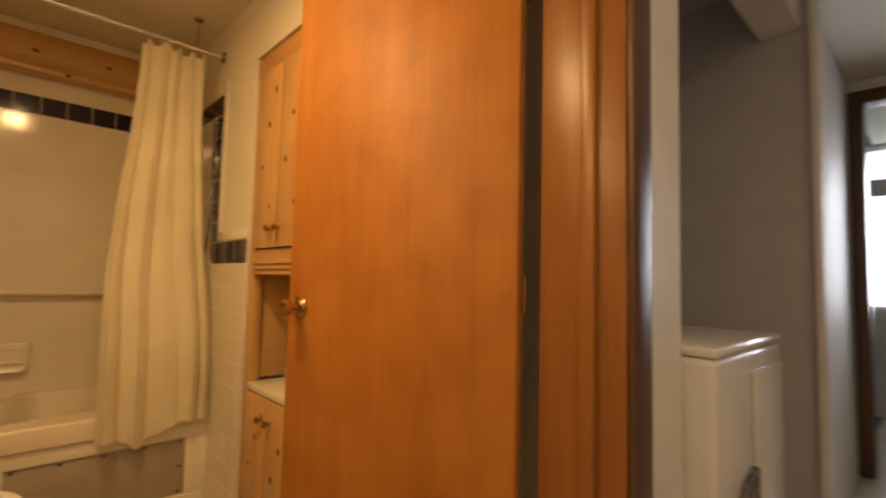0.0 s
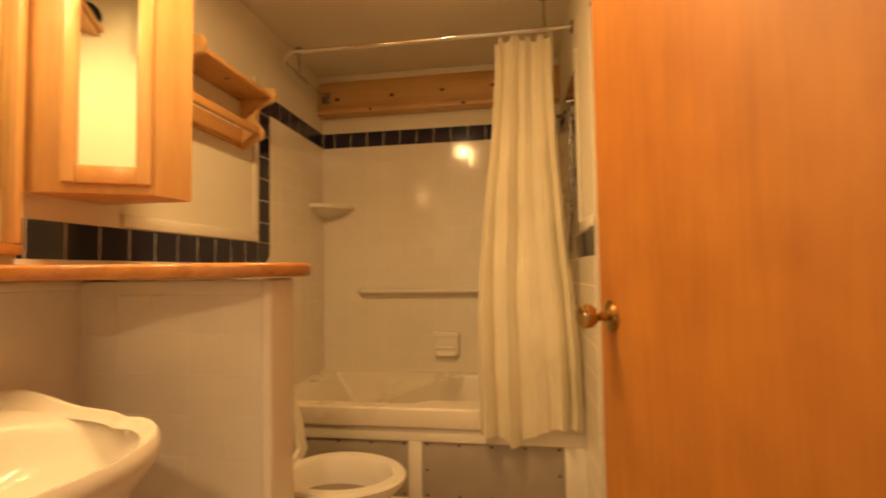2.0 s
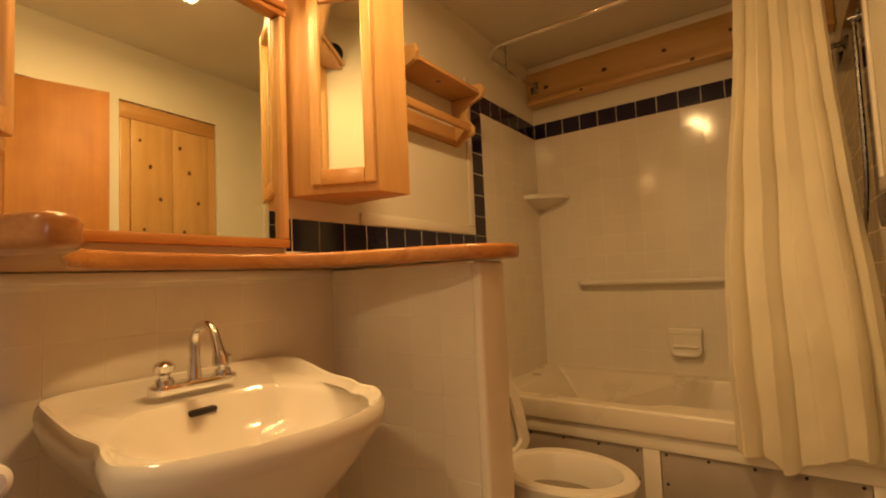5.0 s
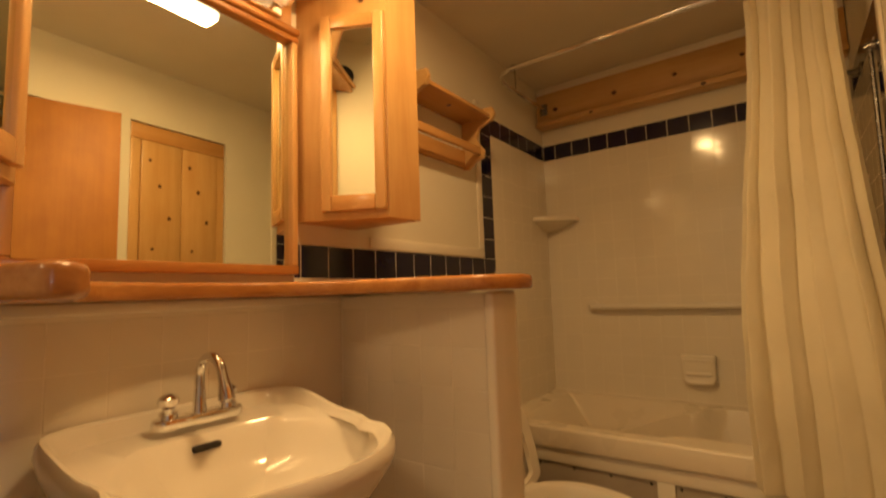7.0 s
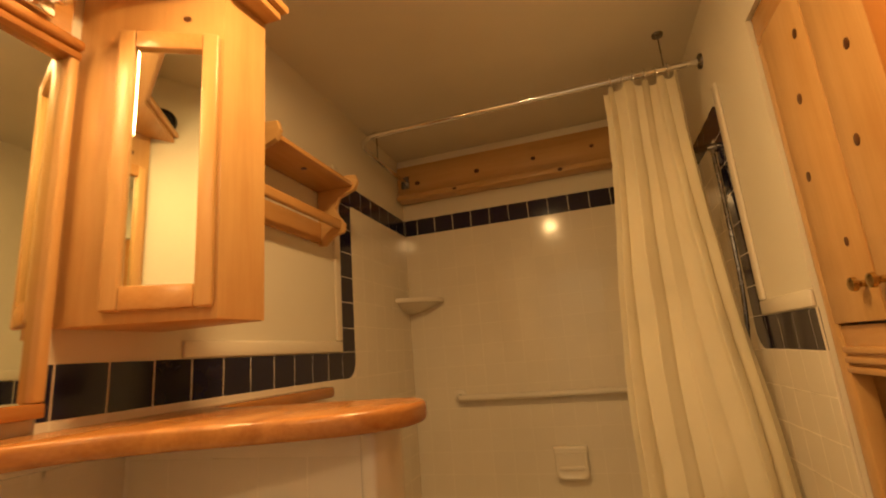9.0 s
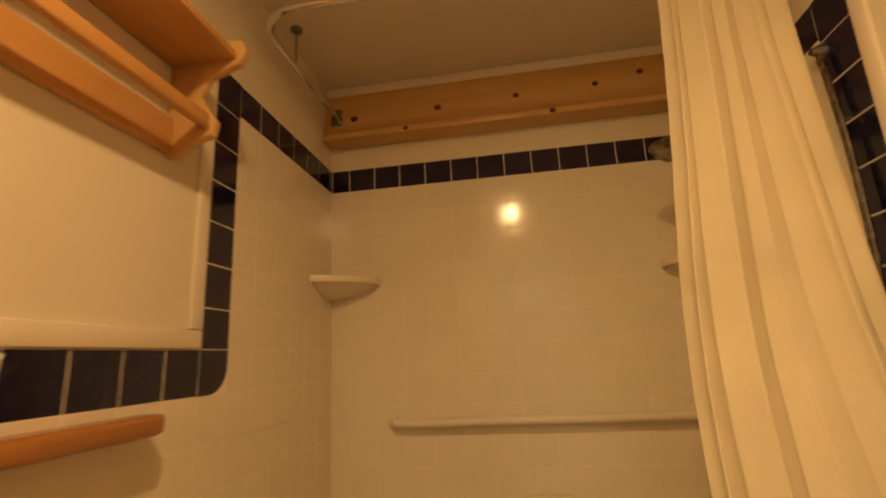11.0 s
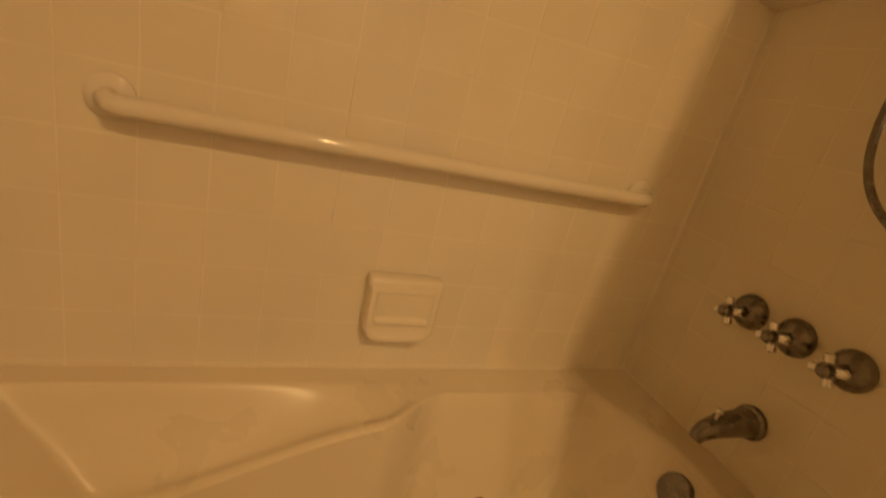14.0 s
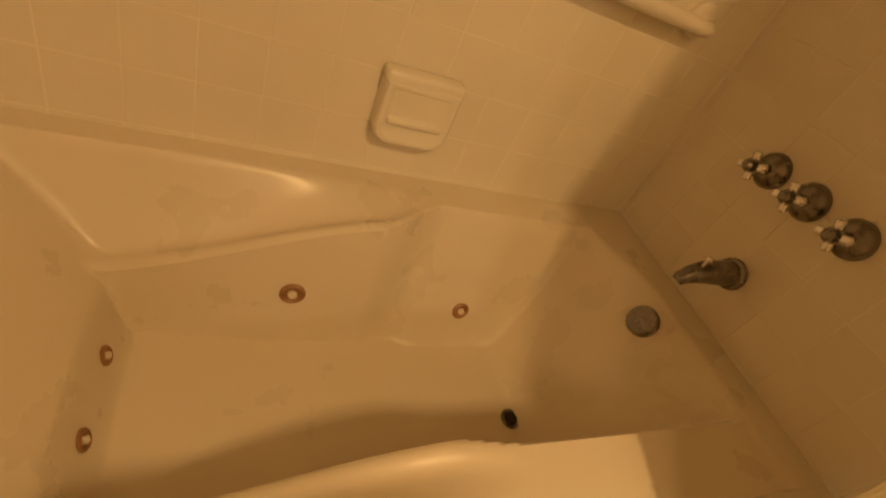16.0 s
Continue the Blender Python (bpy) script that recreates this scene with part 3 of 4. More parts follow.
for x, y in ((0.055, -0.46), (1.40, -0.73)):
    part("hanger", tube(bmesh.new(), [(x, y, RZ), (x, y, CZ - 0.005)], 0.003), DULL, rod)
    part("ceiling_cap", lathe(bmesh.new(), [(0.022, 0), (0.020, -0.010), (0.008, -0.016)], Matrix.Translation((x, y, CZ)), 16), DULL, rod)

cur = thing("shower_curtain", "cream cloth shower curtain drawn to one side", "curtain")
bm = bmesh.new()
NU, NV = 160, 64
sheets = []
for j in range(NV + 1):
    v = j / NV
    row = []
    x0, x1 = 1.172 - 0.10 * smooth(0, 0.75, v), 1.432 + 0.075 * smooth(0.1, 0.95, v)
    for i in range(NU + 1):
        u = i / NU
        warp = u + 0.05 * math.sin(5.1 * u + 1.0) + 0.02 * math.sin(11 * u + 2.2 * v)
        ph = 5.2 * 2 * math.pi * warp + 0.9 * math.sin(1.9 * v + 4 * u)
        deep = 0.55 + 0.45 * math.sin(7.3 * u + 0.6)
        amp = (0.014 + 0.016 * v) * (0.35 + deep * 0.75)
        y = -0.742 - 0.028 * smooth(0.0, 0.5, v) - 0.085 * smooth(0.45, 0.86, v) + amp * math.sin(ph) + 0.014 * math.sin(ph * 0.37 + 3 * v)
        x = x0 + (x1 - x0) * (u + 0.014 * math.sin(2 * ph + 0.8))
        hem = 0.365 + 0.04 * smooth(0.2, 1, u) - 0.03 * math.exp(-((u - 0.36) / 0.09) ** 2) + 0.012 * math.sin(9 * u + 1.2)
        z = 2.165 + (hem - 2.165) * v + 0.014 * math.cos(ph) * (1 - v) ** 6
        nz = noise.noise(Vector((x * 9, z * 5, 1.7))) + 0.5 * noise.noise(Vector((x * 22, z * 16, 4.7)))
        row.append(bm.verts.new((x + 0.005 * nz, y + 0.013 * nz * (0.3 + v), z)))
    sheets.append(row)
for a, b in zip(sheets, sheets[1:]):
    for i in range(NU):
        bm.faces.new((a[i], a[i + 1], b[i + 1], b[i]))
cloth = part("cloth", bm, CLOTH, cur)
for k in range(6):
    x = 1.20 + 0.042 * k
    part("ring", tube(bmesh.new(), [(x, -0.73 + 0.022 * math.cos(radians(a)), RZ - 0.006 + 0.026 * math.sin(radians(a))) for a in range(0, 361, 30)], 0.0025, 6), CHROME, cur)

# ---- half wall and vanity ledge ----
half_wall = structure("half_wall", (0.0, -1.7402, 0), (0.585, -1.625, 1.07), GROUT, "white tiled half wall between sink and toilet")
part("end_trim", bx((0.565, -1.747, 0), (0.597, -1.613, 1.074), 0.010, 3), TRIM, half_wall, "rounded white end trim")
part("side_face", bx((0.0, -1.626, 0.0), (0.565, -1.616, 1.07), 0.001), TRIM, half_wall)


ledge = thing("vanity_ledge", "varnished wooden ledge with a wavy front edge", "ledge")
front = curve([(0.60, -2.705), (0.655, -2.675), (0.62, -2.63), (0.45, -2.60), (0.26, -2.54), (0.15, -2.45), (0.115, -2.3), (0.115, -2.15), (0.16, -2.03), (0.27, -1.945), (0.45, -1.885), (0.58, -1.835), (0.655, -1.77), (0.675, -1.70), (0.655, -1.63), (0.60, -1.595), (0.45, -1.59), (0.2, -1.59), (0.075, -1.56)])
part("top", prism(bmesh.new(), [(0.001, -2.715), *front, (0.072, -0.99), (0.06, -0.965), (0.001, -0.965)][::-1], 1.078, 1.116, 0.010, 3), LEDGEW, ledge)

# under-ledge moulding
part("moulding", bx((0.001, -2.71, 1.05), (0.022, -1.75, 1.077), 0.006), TRIM, ledge)

# ---- mirror and vanity cabinets ----
mir = thing("vanity_mirror", "wall mirror in a pine frame over the sink", "mirror")
part("glass", bx((-0.004, -0.318, 1.165), (0.004, 0.318, 1.885), m=Matrix.Translation((0.0185, -2.263, 0)) @ pose(0, 0, 0, 0, 0, 2.0)), MIRROR, mir)
part("frame_bottom", bx((0.002, -2.60, 1.143), (0.032, -1.925, 1.170), 0.004), LEDGEW, mir)
part("frame_top", bx((0.002, -2.60, 1.872), (0.036, -1.925, 1.890), 0.004), LEDGEW, mir)
part("frame_top_bead", bx((0.002, -2.60, 1.891), (0.046, -1.925, 1.915), 0.008, 3), LEDGEW, mir)
part("frame_side", bx((0.002, -1.948, 1.170), (0.034, -1.928, 1.872), 0.005, 3), PINE, mir)
part("frame_side", bx((0.002, -2.60, 1.170), (0.032, -2.572, 1.872), 0.004), PINE, mir)


def cabinet(name_label, outline, p0, p1, z0, z1, d0, d1):
    """A wall cabinet with a mirrored door on its face from p0 to p1; d0, d1: margins beside the door."""
    c = thing("vanity_cabinet", name_label, "cabinet", "vanity cabinets")
    part("body", prism(bmesh.new(), outline, z0, z1, 0.002), PINE, c)
    a, b = Vector((*p0, 0)), Vector((*p1, 0))
    d = (b - a).normalized()
    nrm = Vector((d.y, -d.x, 0))
    if nrm.x < 0:
        nrm = -nrm
    w = (b - a).length
    m = Matrix(((d.x, nrm.x, 0, a.x), (d.y, nrm.y, 0, a.y), (0, 0, 1, 0), (0, 0, 0, 1)))
    d1, e0, e1 = w - d1, z0 + 0.024, z1 - 0.135
    dr = part("door", box(bmesh.new(), (d0, 0.001, e0), (d0 + 0.034, 0.021, e1), 0.005, 3, m), PINE, c)
    part("stile", box(bmesh.new(), (d1 - 0.034, 0.001, e0), (d1, 0.021, e1), 0.005, 3, m), PINE, dr)
    part("rail", box(bmesh.new(), (d0 + 0.034, 0.001, e0), (d1 - 0.034, 0.021, e0 + 0.048), 0.004, 2, m), PINEY, dr)
    part("rail", box(bmesh.new(), (d0 + 0.034, 0.001, e1 - 0.042), (d1 - 0.034, 0.021, e1), 0.004, 2, m), PINEY, dr)
    part("glass", box(bmesh.new(), (d0 + 0.030, 0.003, e0 + 0.044), (d1 - 0.030, 0.009, e1 - 0.034), 0, 2, m), MIRROR, dr)
    rot = m.to_3x3().to_4x4() @ pose(0, 0, 0, -90, 0, 0)
    knots([m @ Vector((w * 0.68, 0.0005, z1 - 0.085))], rot, c, 0.008)
    return c


cabinet("pine corner cabinet with an angled mirrored door", [(0.001, -1.91), (0.055, -1.90), (0.276, -1.782), (0.288, -1.652), (0.001, -1.66)], (0.055, -1.90), (0.276, -1.782), 1.305, 2.085, 0.04, 0.006)
cabinet("pine corner cabinet with an angled mirrored door beside the doorway", [(0.001, -2.585), (0.001, -2.715), (0.25, -2.705), (0.06, -2.585)], (0.06, -2.585), (0.25, -2.705), 1.305, 2.085, 0.02, 0.02)
vent = thing("round_wall_vent", "small round black vent on the wall beside the vanity", "vent")
VM = Matrix.Translation((0.285, -2.719, 2.17)) @ pose(0, 0, 0, -90, 0, 0)
part("rim", lathe(bmesh.new(), [(0.052, 0), (0.052, 0.012), (0.044, 0.016), (0.040, 0.006)], VM, 24), BLACK, vent)
for k in range(5):
    part("slat", box(bmesh.new(), (-0.04, -0.034 + 0.016 * k, 0.004), (0.04, -0.028 + 0.016 * k, 0.012), 0.001, 1, VM), BLACK, vent)
crown = thing("vanity_canopy", "pine crown board over the vanity lamp and cabinets", "crown")
part("board", prism(bmesh.new(), [(0.001, -2.715), (0.33, -2.715), (0.20, -2.45), (0.20, -2.06), (0.255, -1.88), (0.33, -1.76), (0.33, -1.645), (0.001, -1.65)], 2.087, 2.107, 0.003), PINEY, crown)
part("moulding", prism(bmesh.new(), [(0.001, -2.717), (0.345, -2.717), (0.215, -2.455), (0.215, -2.06), (0.27, -1.885), (0.346, -1.765), (0.346, -1.632), (0.001, -1.64)], 2.108, 2.135, 0.008), PINEY, crown)
part("back_board", bx((0.001, -2.58, 1.917), (0.018, -1.94, 2.086), 0.002), PINEY, crown)
knots([(0.25, -1.72, 2.0865), (0.12, -1.86, 2.0865)], "-z", crown, 0.012)

vl = thing("vanity_light", "lit ribbed glass bar lamp over the mirror", "wall lamp")
part("back_plate", bx((0.019, -2.54, 1.935), (0.035, -1.985, 2.03), 0.004), CHROME, vl)
shade = bmesh.new()
NA = 40
prof = []
for k in range(NA):
    a = 2 * math.pi * k / NA
    rr = 1 + 0.05 * (k % 2)
    prof.append((0.088 + 0.048 * rr * math.cos(a), 1.985 + 0.042 * rr * math.sin(a)))
loft(shade, [[(x, y, z) for x, z in prof] for y in (-2.52, -2.005)])
sh = part("shade", shade, GLASS, vl, "clear ribbed glass shade")
sh.visible_shadow = False
for y in (-2.52, -2.005):
    part("end_cap", lathe(bmesh.new(), [(0.048, -0.006), (0.05, 0), (0.048, 0.006)], Matrix.Translation((0.088, y, 1.985)) @ pose(0, 0, 0, 90, 0, 0), 24), CHROME, vl)
for y in (-2.40, -2.26, -2.12):
    part("bulb", lathe(bmesh.new(), [(0.006, -0.045), (0.013, -0.04), (0.016, -0.01), (0.016, 0.02), (0.006, 0.045)], Matrix.Translation((0.088, y, 1.985)) @ pose(0, 0, 0, 90, 0, 0), 14), BULB, vl)

cl = thing("ceiling_light", "long ceiling light with a glowing diffuser on a flat plate", "ceiling lamp")
part("housing", bx((0.63, -2.07, CZ - 0.028), (0.88, -1.73, CZ - 0.001), 0.006), CEIL, cl)
part("diffuser", bx((0.70, -2.035, CZ - 0.062), (0.80, -1.745, CZ - 0.029), 0.014, 3), DIFFUSER, cl)

# ---- towel shelf ----
ts = thing("towel_shelf", "pine towel shelf with rounded end brackets", "shelf")
prof = [(0.002, 1.66), (0.03, 1.655), (0.075, 1.69), (0.115, 1.70), (0.122, 1.735), (0.10, 1.765), (0.08, 1.80), (0.10, 1.845), (0.17, 1.87), (0.185, 1.90), (0.175, 1.93), (0.14, 1.935), (0.002, 1.93)]
XZ = Matrix(((1, 0, 0, 0), (0, 0, 1, 0), (0, 1, 0, 0), (0, 0, 0, 1)))
for y in (-1.455, -0.96):
    part("bracket", prism(bmesh.new(), prof, y, y + 0.022, 0.004, m=XZ), PINEX, ts)
part("shelf_board", bx((0.002, -1.432, 1.882), (0.165, -0.961, 1.900), 0.003), PINEY, ts)
part("back_board", bx((0.002, -1.432, 1.665), (0.02, -0.961, 1.75), 0.003), PINEY, ts)
part("rail", bx((0.092, -1.432, 1.712), (0.112, -0.961, 1.75), 0.008, 3), PINEY, ts)
knots([(0.10, -1.2, 1.8815)], "-z", ts, 0.010)

# ---- sink ----
sink = thing("pedestal_sink", "white porcelain pedestal sink with scalloped rim", "sink")
SC = (0.30, -2.25)
rim_line = curve([(0.005, -2.44), (0.03, -2.51), (0.10, -2.55), (0.27, -2.545), (0.36, -2.54), (0.43, -2.557), (0.505, -2.56), (0.57, -2.49), (0.61, -2.36), (0.62, -2.25), (0.60, -2.155), (0.55, -2.08), (0.485, -2.035), (0.435, -2.03), (0.375, -2.0), (0.27, -1.978), (0.10, -1.965), (0.03, -1.995), (0.005, -2.06)], 4)


def ring_of(f, z, c=SC, dx=0.0):
    return [(c[0] + dx + (x - c[0]) * f, c[1] + (y - c[1]) * f, z) for x, y in rim_line]


def bowl_ring(fx, fy, z, cx=0.345):
    n = len(rim_line)
    out = []
    for x, y in rim_line:
        a = math.atan2((y - SC[1]) / 0.30, (x - SC[0]) / 0.31)
        out.append((cx + 0.235 * fx * math.cos(a), SC[1] + 0.245 * fy * math.sin(a), z))
    return out


def back_rise(ring, h):
    """The deck at the wall stands a little higher than the front."""
    return [(x, y, z + h * (1 - smooth(0.08, 0.30, x))) for x, y, z in ring]


rings = [ring_of(0.30, 0.56), ring_of(0.50, 0.60), ring_of(0.70, 0.655), ring_of(0.85, 0.71), ring_of(0.94, 0.75), back_rise(ring_of(0.985, 0.77), 0.02), back_rise(ring_of(1.0, 0.787), 0.03),
         back_rise(ring_of(0.993, 0.802), 0.03), back_rise(ring_of(0.972, 0.812), 0.032), back_rise(ring_of(0.945, 0.810), 0.030), back_rise(ring_of(0.915, 0.799), 0.022), back_rise(ring_of(0.885, 0.793), 0.012), back_rise(bowl_ring(1.05, 1.05, 0.790), 0.008),
         bowl_ring(1.0, 1.0, 0.784), bowl_ring(0.955, 0.955, 0.768), bowl_ring(0.87, 0.87, 0.735), bowl_ring(0.70, 0.70, 0.695), bowl_ring(0.45, 0.45, 0.672), bowl_ring(0.1, 0.1, 0.665)]
part("basin", loft(bmesh.new(), rings, True, True), PORC, sink)
part("pedestal", lathe(bmesh.new(), [(0.125, 0.018), (0.13, 0.04), (0.105, 0.08), (0.085, 0.25), (0.085, 0.45), (0.11, 0.57), (0.14, 0.62)], Matrix.Translation((0.24, -2.25, 0)) @ Matrix.Diagonal((0.95, 1.05, 1, 1)), 32), PORC, sink)
part("overflow_slot", bx((0.122, -2.295, 0.764), (0.166, -2.232, 0.778), 0.005, 2, None), BLACK, sink, "dark overflow slot")
part("drain", lathe(bmesh.new(), [(0.022, 0), (0.022, 0.004), (0.01, 0.005)], Matrix.Translation((0.345, -2.25, 0.665)), 16), CHROME, sink)
sink.location.z = -0.018
fau = thing("sink_faucet", "chrome gooseneck sink faucet with two clear handles", "faucet")
FX, FY, FZ = 0.095, -2.25, 0.804
part("base", prism(bmesh.new(), arc((FX, FY + 0.075), 0.027, 0, 180, 10) + arc((FX, FY - 0.075), 0.027, 180, 360, 10), FZ - 0.01, FZ + 0.014, 0.005, 2), CHROME, fau)
part("neck", tube(bmesh.new(), [(FX, FY, FZ + 0.01), (FX, FY, FZ + 0.03), (FX, FY, FZ + 0.085)] + [(FX + 0.05 - 0.05 * math.cos(radians(a)), FY, FZ + 0.098 + 0.045 * math.sin(radians(a))) for a in range(0, 166, 15)] + [(FX + 0.108, FY, FZ + 0.088), (FX + 0.115, FY, FZ + 0.068), (FX + 0.118, FY, FZ + 0.054)],
     [0.018, 0.015, 0.011] + [0.0105] * 12 + [0.012, 0.017, 0.018], 14), CHROME, fau)
for s in (-1, 1):
    h = part("handle", lathe(bmesh.new(), [(0.021, 0.012), (0.019, 0.025), (0.012, 0.03), (0.012, 0.036)], Matrix.Translation((FX, FY + s * 0.068, FZ)), 16), CHROME, fau)
    part("knob", lathe(bmesh.new(), [(0.012, 0.034), (0.021, 0.042), (0.022, 0.056), (0.014, 0.064), (0.006, 0.067)], Matrix.Translation((FX, FY + s * 0.068, FZ)), 10), CHROME, h)
ph = thing("paper_holder", "white ceramic roll holder on the vanity side wall", "paper holder")
part("bracket", bx((0.36, -2.72, 0.80), (0.42, -2.66, 0.86), 0.012, 3), PORC, ph)
part("roller", tube(bmesh.new(), [(0.295, -2.672, 0.802), (0.305, -2.672, 0.802), (0.44, -2.672, 0.802), (0.45, -2.672, 0.802)], [0.016, 0.024, 0.024, 0.016], 18), PORC, ph)

# ---- toilet ----
toi = thing("toilet", "white porcelain toilet with its lid raised", "toilet")
TC = (0.60, -1.30)


def egg(a, b, z, cx=TC[0], n=36):
    out = []
    for k in range(n):
        t = 2 * math.pi * k / n
        c, s = math.cos(t), math.sin(t)
        out.append((cx + (a if c > 0 else a * 0.82) * c, TC[1] + b * s, z))
    return out


part("bowl", loft(bmesh.new(), [egg(0.14, 0.11, 0.0, 0.50), egg(0.135, 0.10, 0.06, 0.50), egg(0.15, 0.11, 0.17, 0.52), egg(0.22, 0.165, 0.30, 0.57), egg(0.245, 0.182, 0.355), egg(0.25, 0.185, 0.375), egg(0.24, 0.178, 0.384),
     egg(0.205, 0.142, 0.383), egg(0.195, 0.132, 0.372), egg(0.18, 0.12, 0.32), egg(0.13, 0.09, 0.22), egg(0.05, 0.04, 0.19)], True, True), PORC, toi)
# water disc, coloured dark to stand for the bowl's inner shade too
part("water", lathe(bmesh.new(), [(0.15, 0.23), (0.15, 0.295), (0.148, 0.296)], Matrix.Translation((0.60, TC[1], 0)) @ Matrix.Diagonal((0.98, 0.68, 1, 1)), 28), WATER_SHADE, toi, "water in the bowl, its brown darkened for the bowl's shade")
part("seat_deck", bx((0.20, TC[1] - 0.12, 0.30), (0.42, TC[1] + 0.12, 0.382), 0.02, 3), PORC, toi)
part("tank", bx((0.012, TC[1] - 0.215, 0.37), (0.195, TC[1] + 0.215, 0.70), 0.02, 3), PORC, toi)
part("tank_lid", bx((0.006, TC[1] - 0.225, 0.701), (0.205, TC[1] + 0.225, 0.735), 0.012, 3), PORC, toi)
lid_m = Matrix.Translation((0.375, TC[1], 0.395)) @ pose(0, 0, 0, 0, -97, 0)
lid_o = [((0.36 * math.cos(t) if math.cos(t) > 0 else 0.04 * math.cos(t)), 0.185 * math.sin(t)) for t in [2 * math.pi * k / 36 for k in range(36)]]
part("lid", prism(bmesh.new(), lid_o, 0.0, 0.018, 0.006, 2, lid_m), PORC, toi)
seat_m = Matrix.Translation((0.405, TC[1], 0.395)) @ pose(0, 0, 0, 0, -99, 0)
so = [((0.35 * math.cos(t) if math.cos(t) > 0 else 0.04 * math.cos(t)), 0.182 * math.sin(t)) for t in [2 * math.pi * k / 36 for k in range(36)]]
seat = bmesh.new()
loft(seat, [[tuple(seat_m @ Vector((x, y, z))) for x, y in so] for z in (0, 0.018)] + [[tuple(seat_m @ Vector((0.05 + (x - 0.05) * 0.68, y * 0.68, z))) for x, y in so] for z in (0.018, 0)] + [[tuple(seat_m @ Vector((x, y, 0))) for x, y in so]])
part("seat", seat, PORC, toi)

# ---- linen cupboard in the east wall ----
cup = thing("linen_cupboard", "built-in knotty pine linen cupboard with an open niche", "cupboard")
CY0, CY1 = -1.715, -1.18
CW = W + 0.03
part("frame_top", bx((CW - 0.02, CY0, 1.96), (CW + 0.02, CY1, 2.045), 0.004), PINEY, cup)
part("frame_side", bx((CW - 0.02, CY1 - 0.05, 0.0), (CW + 0.02, CY1, 1.958), 0.004), PINE, cup)
part("frame_side", bx((CW - 0.02, CY0, 0.0), (CW + 0.02, CY0 + 0.05, 1.958), 0.004), PINE, cup)
part("rail", bx((CW - 0.018, CY0 + 0.052, 1.10), (CW + 0.02, CY1 - 0.052, 1.19), 0.003), PINEY, cup)
for k in range(3):
    part("reed", bx((CW - 0.028, CY0 + 0.052, 1.085 + 0.022 * k), (CW - 0.018, CY1 - 0.052, 1.10 + 0.022 * k), 0.004), PINEY, cup)
mid = (CY0 + CY1) / 2
for y0, y1, kn in ((CY0 + 0.052, mid - 0.002, mid - 0.035), (mid + 0.002, CY1 - 0.052, mid + 0.035)):
    for z0, z1, kz in ((1.195, 1.955, 1.27), (0.09, 0.60, 0.52)):
        d = part("door", bx((CW - 0.030, y0, z0), (CW - 0.008, y1, z1), 0.004), PINE, cup)
        part("knob", lathe(bmesh.new(), [(0.007, 0), (0.007, 0.012), (0.015, 0.02), (0.014, 0.028), (0.005, 0.032)], Matrix.Translation((CW - 0.030, kn, kz)) @ pose(0, 0, 0, 0, -90, 0), 14), BRASS, d, "small brass knob")
        knots([(CW - 0.0305, y0 + (y1 - y0) * fy, z0 + (z1 - z0) * fz) for fy, fz in ((0.3, 0.22), (0.7, 0.45), (0.45, 0.68), (0.2, 0.86))], pose(0, 0, 0, 0, -90, 0), cup, 0.009)
part("counter", bx((CW - 0.025, CY0 + 0.052, 0.605), (CW + 0.34, CY1 - 0.052, 0.635), 0.004), TRIM, cup)
part("niche_side", bx((CW + 0.021, CY1 - 0.03, 0.64), (CW + 0.34, CY1 - 0.005, 1.095), 0.002), PINEX, cup)
part("niche_side", bx((CW + 0.021, CY0 + 0.005, 0.64), (CW + 0.34, CY0 + 0.03, 1.095), 0.002), PINEX, cup)
part("niche_back", bx((CW + 0.30, CY0 + 0.03, 0.64), (CW + 0.335, CY1 - 0.03, 1.095), 0.002), MIRROR, cup)
part("niche_top", bx((CW + 0.021, CY0 + 0.03, 1.098), (CW + 0.34, CY1 - 0.03, 1.12), 0.002), PINEX, cup)
bottle = thing("soap_pump", "small chrome and glass pump bottle in the niche", "bottle")
part("body", lathe(bmesh.new(), [(0.03, 0), (0.032, 0.06), (0.02, 0.08), (0.012, 0.09)], Matrix.Translation((CW + 0.12, -1.33, 0.636)), 18), CHROME, bottle)
part("pump", tube(bmesh.new(), [(CW + 0.12, -1.33, 0.72), (CW + 0.12, -1.33, 0.77), (CW + 0.09, -1.33, 0.775)], 0.006), CHROME, bottle)
cupw = thing("tumbler", "small white cup standing in the niche", "cup")
part("body", lathe(bmesh.new(), [(0.028, 0), (0.034, 0.10), (0.031, 0.10), (0.026, 0.006)], Matrix.Translation((CW + 0.14, -1.42, 0.636)), 18), PORC, cupw)

# ---- tiles ----
P = 0.11


def tile_mesh(w, h, material, name, depth=0.006):
    """A tile lying in x and y, its face up along z."""
    gap = 0.0008
    return finish(box(bmesh.new(), (-w / 2 + gap, -h / 2 + gap, -0.002), (w / 2 - gap, h / 2 - gap, depth), 0.0013, 1), name, material)


FACE = {"north": lambda u, z: Matrix.Translation((u, 0, z)) @ pose(0, 0, 0, 90, 0, 0),
        "west": lambda u, z: Matrix.Translation((0, u, z)) @ pose(0, 0, 0, 90, 0, 90),
        "east": lambda u, z: Matrix.Translation((W, u, z)) @ pose(0, 0, 0, 90, 0, -90),
        "half": lambda u, z: Matrix.Translation((u, -1.735, z)) @ pose(0, 0, 0, 90, 0, 0)}
CACHE = {}


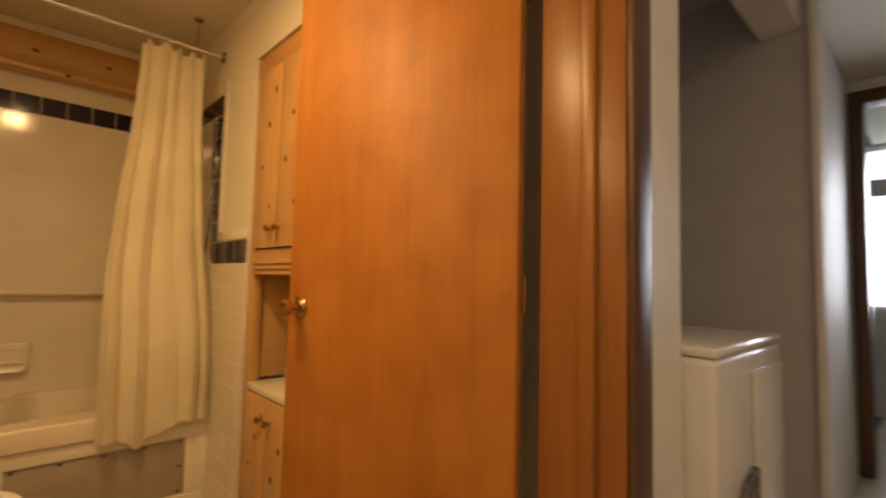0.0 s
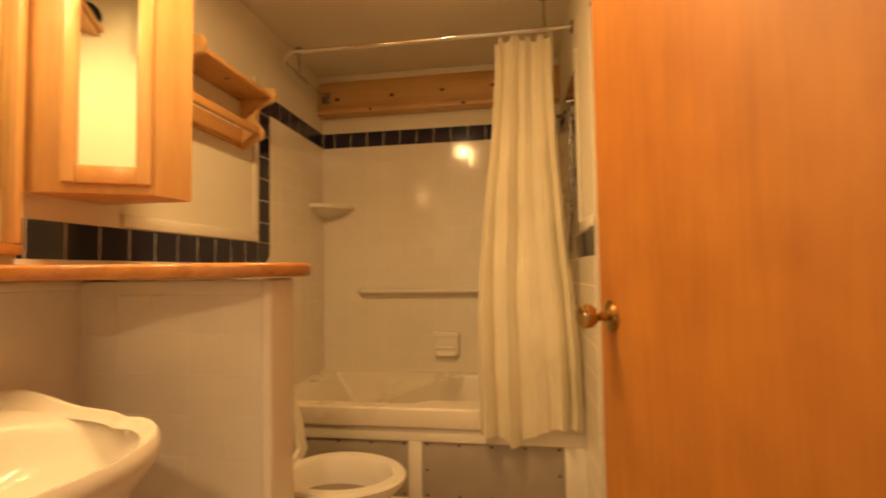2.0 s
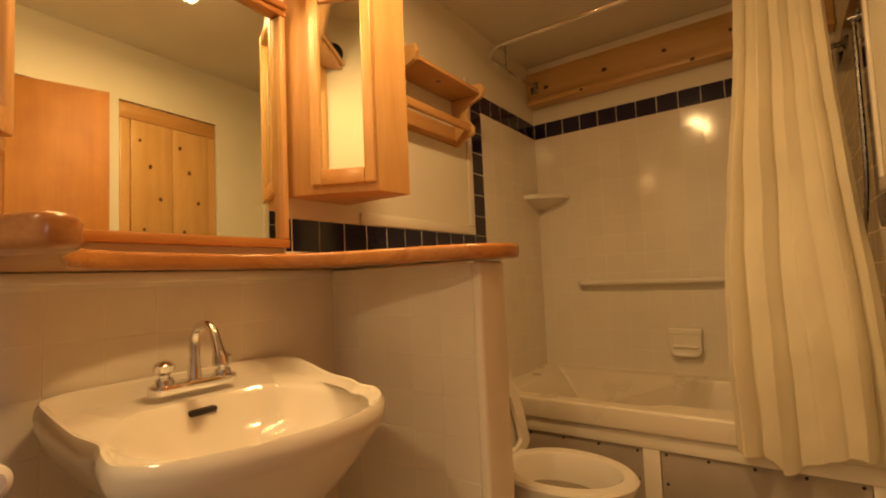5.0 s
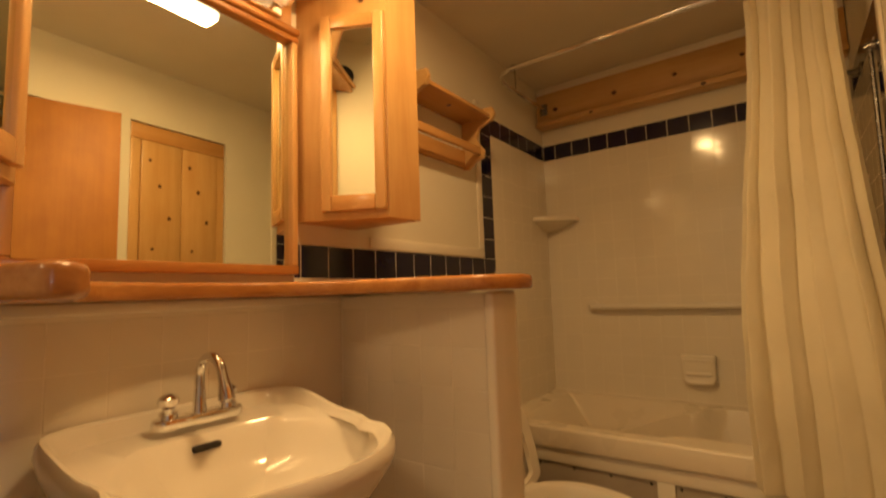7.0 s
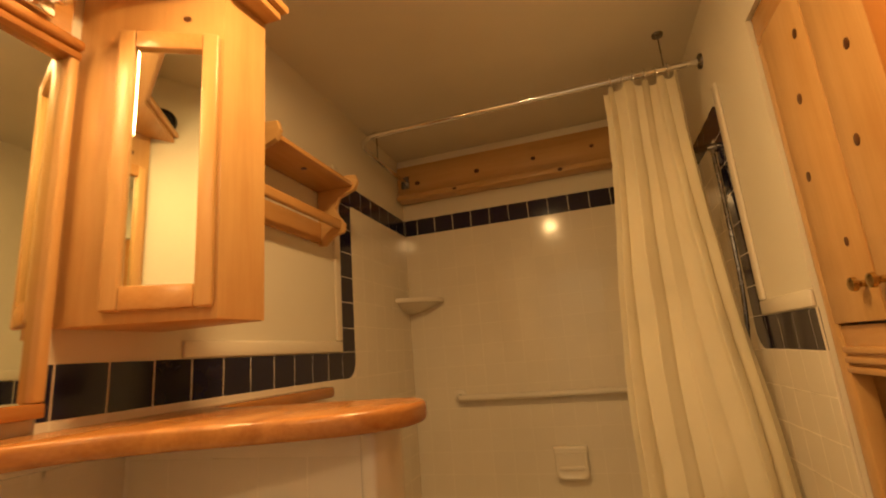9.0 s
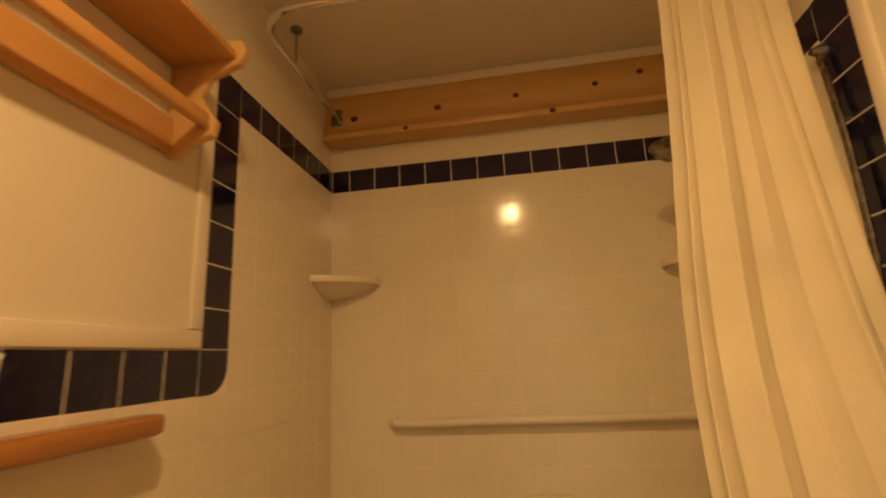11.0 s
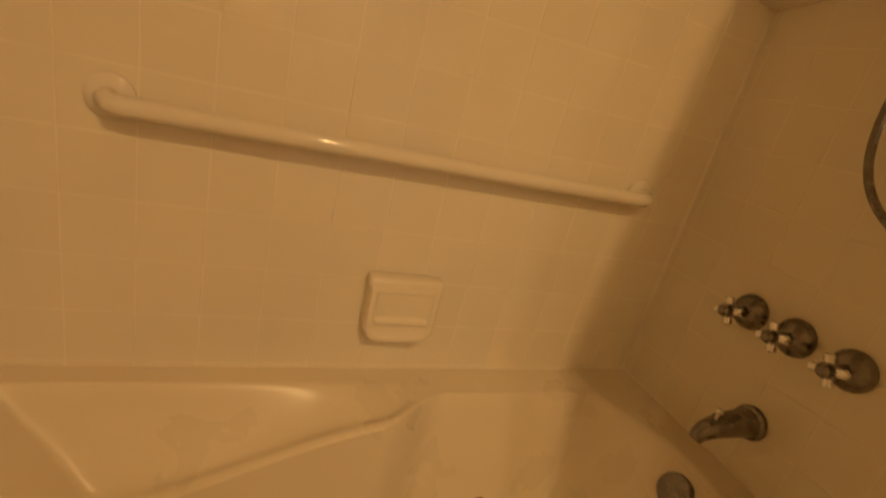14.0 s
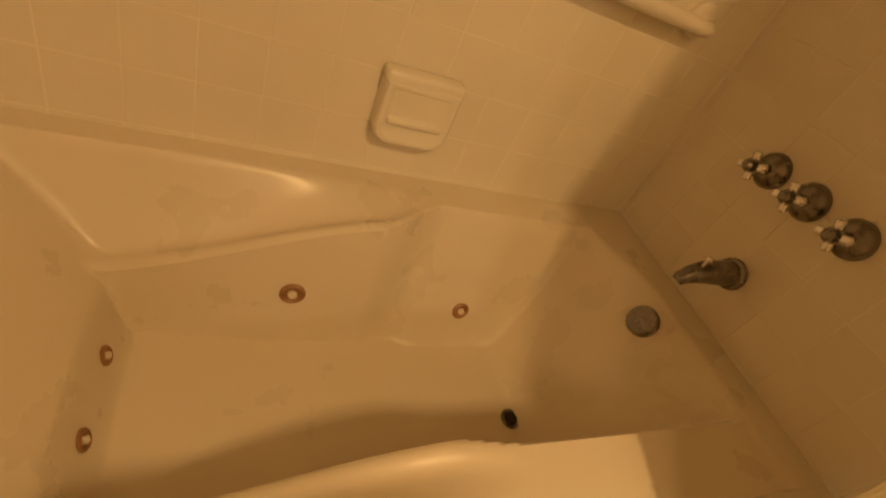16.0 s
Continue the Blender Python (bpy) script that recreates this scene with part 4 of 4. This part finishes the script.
def tiles(face, u0, u1, z0, z1, start, top, material, name, parent):
    """Tiles between u0..u1 and z0..z1, joints through start and top, cut at the ends."""
    k0 = math.floor((u0 - start) / P + 1e-6)
    k1 = math.ceil((u1 - start) / P - 1e-6)
    rows = math.ceil((top - z0) / P - 1e-6)
    for k in range(k0, k1):
        a, b = max(u0, start + k * P), min(u1, start + (k + 1) * P)
        for j in range(rows):
            hi, lo = min(z1, top - j * P), max(z0, top - (j + 1) * P)
            if b - a < 0.012 or hi - lo < 0.012:
                continue
            key = (round(b - a, 3), round(hi - lo, 3), material.name)
            if key not in CACHE:
                CACHE[key] = tile_mesh(b - a, hi - lo, material, name)
            ob = new(name, CACHE[key])
            ob.parent = parent
            ob.matrix_local = FACE[face]((a + b) / 2, (hi + lo) / 2) @ pose(0, 0, 0, random.uniform(-0.3, 0.3), random.uniform(-0.3, 0.3), 0)


def rounded(face, outline, parent):
    """A corner tile with one rounded corner, its outline in wall places (u, z)."""
    s = {"west": 1, "east": -1}[face]
    cu, cz = sum(p[0] for p in outline) / len(outline), sum(p[1] for p in outline) / len(outline)
    m = FACE[face](cu, cz)
    ob = new("blue_corner_tile", finish(prism(bmesh.new(), [((u - cu) * s * 0.99, (z - cz) * 0.99) for u, z in outline], -0.002, 0.006), "blue_corner_tile", BLUE))
    ob.parent = parent
    ob.matrix_local = m


def bed(name, lo, hi, parent):
    part(name, bx(lo, hi), GROUT, parent)


BT, BB, LT, LB = 2.0, 1.9, 1.24, 1.133      # band heights in the tub, along the room
VO, VI = -0.80, -0.69                       # upright bands
bed("grout_bed", (0, -0.0054, 0.44), (W, -0.0005, BT), wall_north)
tiles("north", 0.006, W - 0.006, 0.45, BB, 0.085, BB, TILE, "tile", wall_north)
tiles("north", 0.006, W - 0.006, BB, BT, 0.085, BT, BLUE, "blue_tile", wall_north)
bed("grout_bed", (0.0005, VI, 0.44), (0.0054, 0, BT), wall_west)
tiles("west", VI, -0.006, 0.45, BB, VI, BB, TILE, "tile", wall_west)
tiles("west", VI, -0.006, BB, BT, VI, BT, BLUE, "blue_tile", wall_west)
bed("grout_bed", (W - 0.0054, VI, 0.44), (W - 0.0005, 0, BT), wall_east)
tiles("east", VI, -0.006, 0.45, BB, VI, BB, TILE, "tile", wall_east)
tiles("east", VI, -0.006, BB, BT, VI, BT, BLUE, "blue_tile", wall_east)
# upright bands and bands along the room
for face, parent, x0, x1, far in (("west", wall_west, 0.0005, 0.0054, -1.925), ("east", wall_east, W - 0.0054, W - 0.0005, -1.175)):
    bed("grout_bed", (x0, VO, 0.0), (x1, VI, BT), parent)
    bed("grout_bed", (x0, far, 0.0), (x1, VO, LT), parent)
    tiles(face, VO, VI, LB + 0.107, BT - 0.11, VO, BT - 0.11, BLUE, "blue_tile", parent)
    rounded(face, [(VO, BT - 0.11), (VI, BT - 0.11), (VI, BT)] + arc((VO + 0.05, BT - 0.05), 0.05, 90, 180), parent)
    rounded(face, [(VO, LB + 0.107), (VO, LB)] + arc((VI - 0.07, LB + 0.07), 0.07, -90, 0) + [(VI, LB + 0.107)], parent)
    tiles(face, far, VO, LB, LT, VO, LT, BLUE, "blue_tile", parent)
    tiles(face, far, VO, 0.0, LB, VO, LB, TILE, "tile", parent)
    tiles(face, VO, VI, 0.0, LB, VO, LB, TILE, "tile", parent)
# glazed edge trim outside the bands
for face_x0, face_x1, parent, far in ((0.0005, 0.012, wall_west, -1.60), (W - 0.012, W - 0.0005, wall_east, -1.175)):
    part("edge_trim", bx((face_x0, VO - 0.045, LT + 0.046), (face_x1, VO - 0.001, BT + 0.05), 0.005), TRIM, parent)
    part("edge_trim", bx((face_x0, far, LT + 0.001), (face_x1, VO - 0.001, LT + 0.045), 0.005), TRIM, parent)
# tiles behind the sink and on the half wall
bed("grout_bed", (0.0005, -2.715, 0.0), (0.0054, -1.737, 1.05), wall_west)
tiles("west", -2.715, -1.745, 0.0, 1.05, -1.745, 1.04, TILE, "tile", wall_west)
tiles("half", 0.008, 0.565, 0.0, 1.07, 0.015, 1.033, TILE, "tile", half_wall)
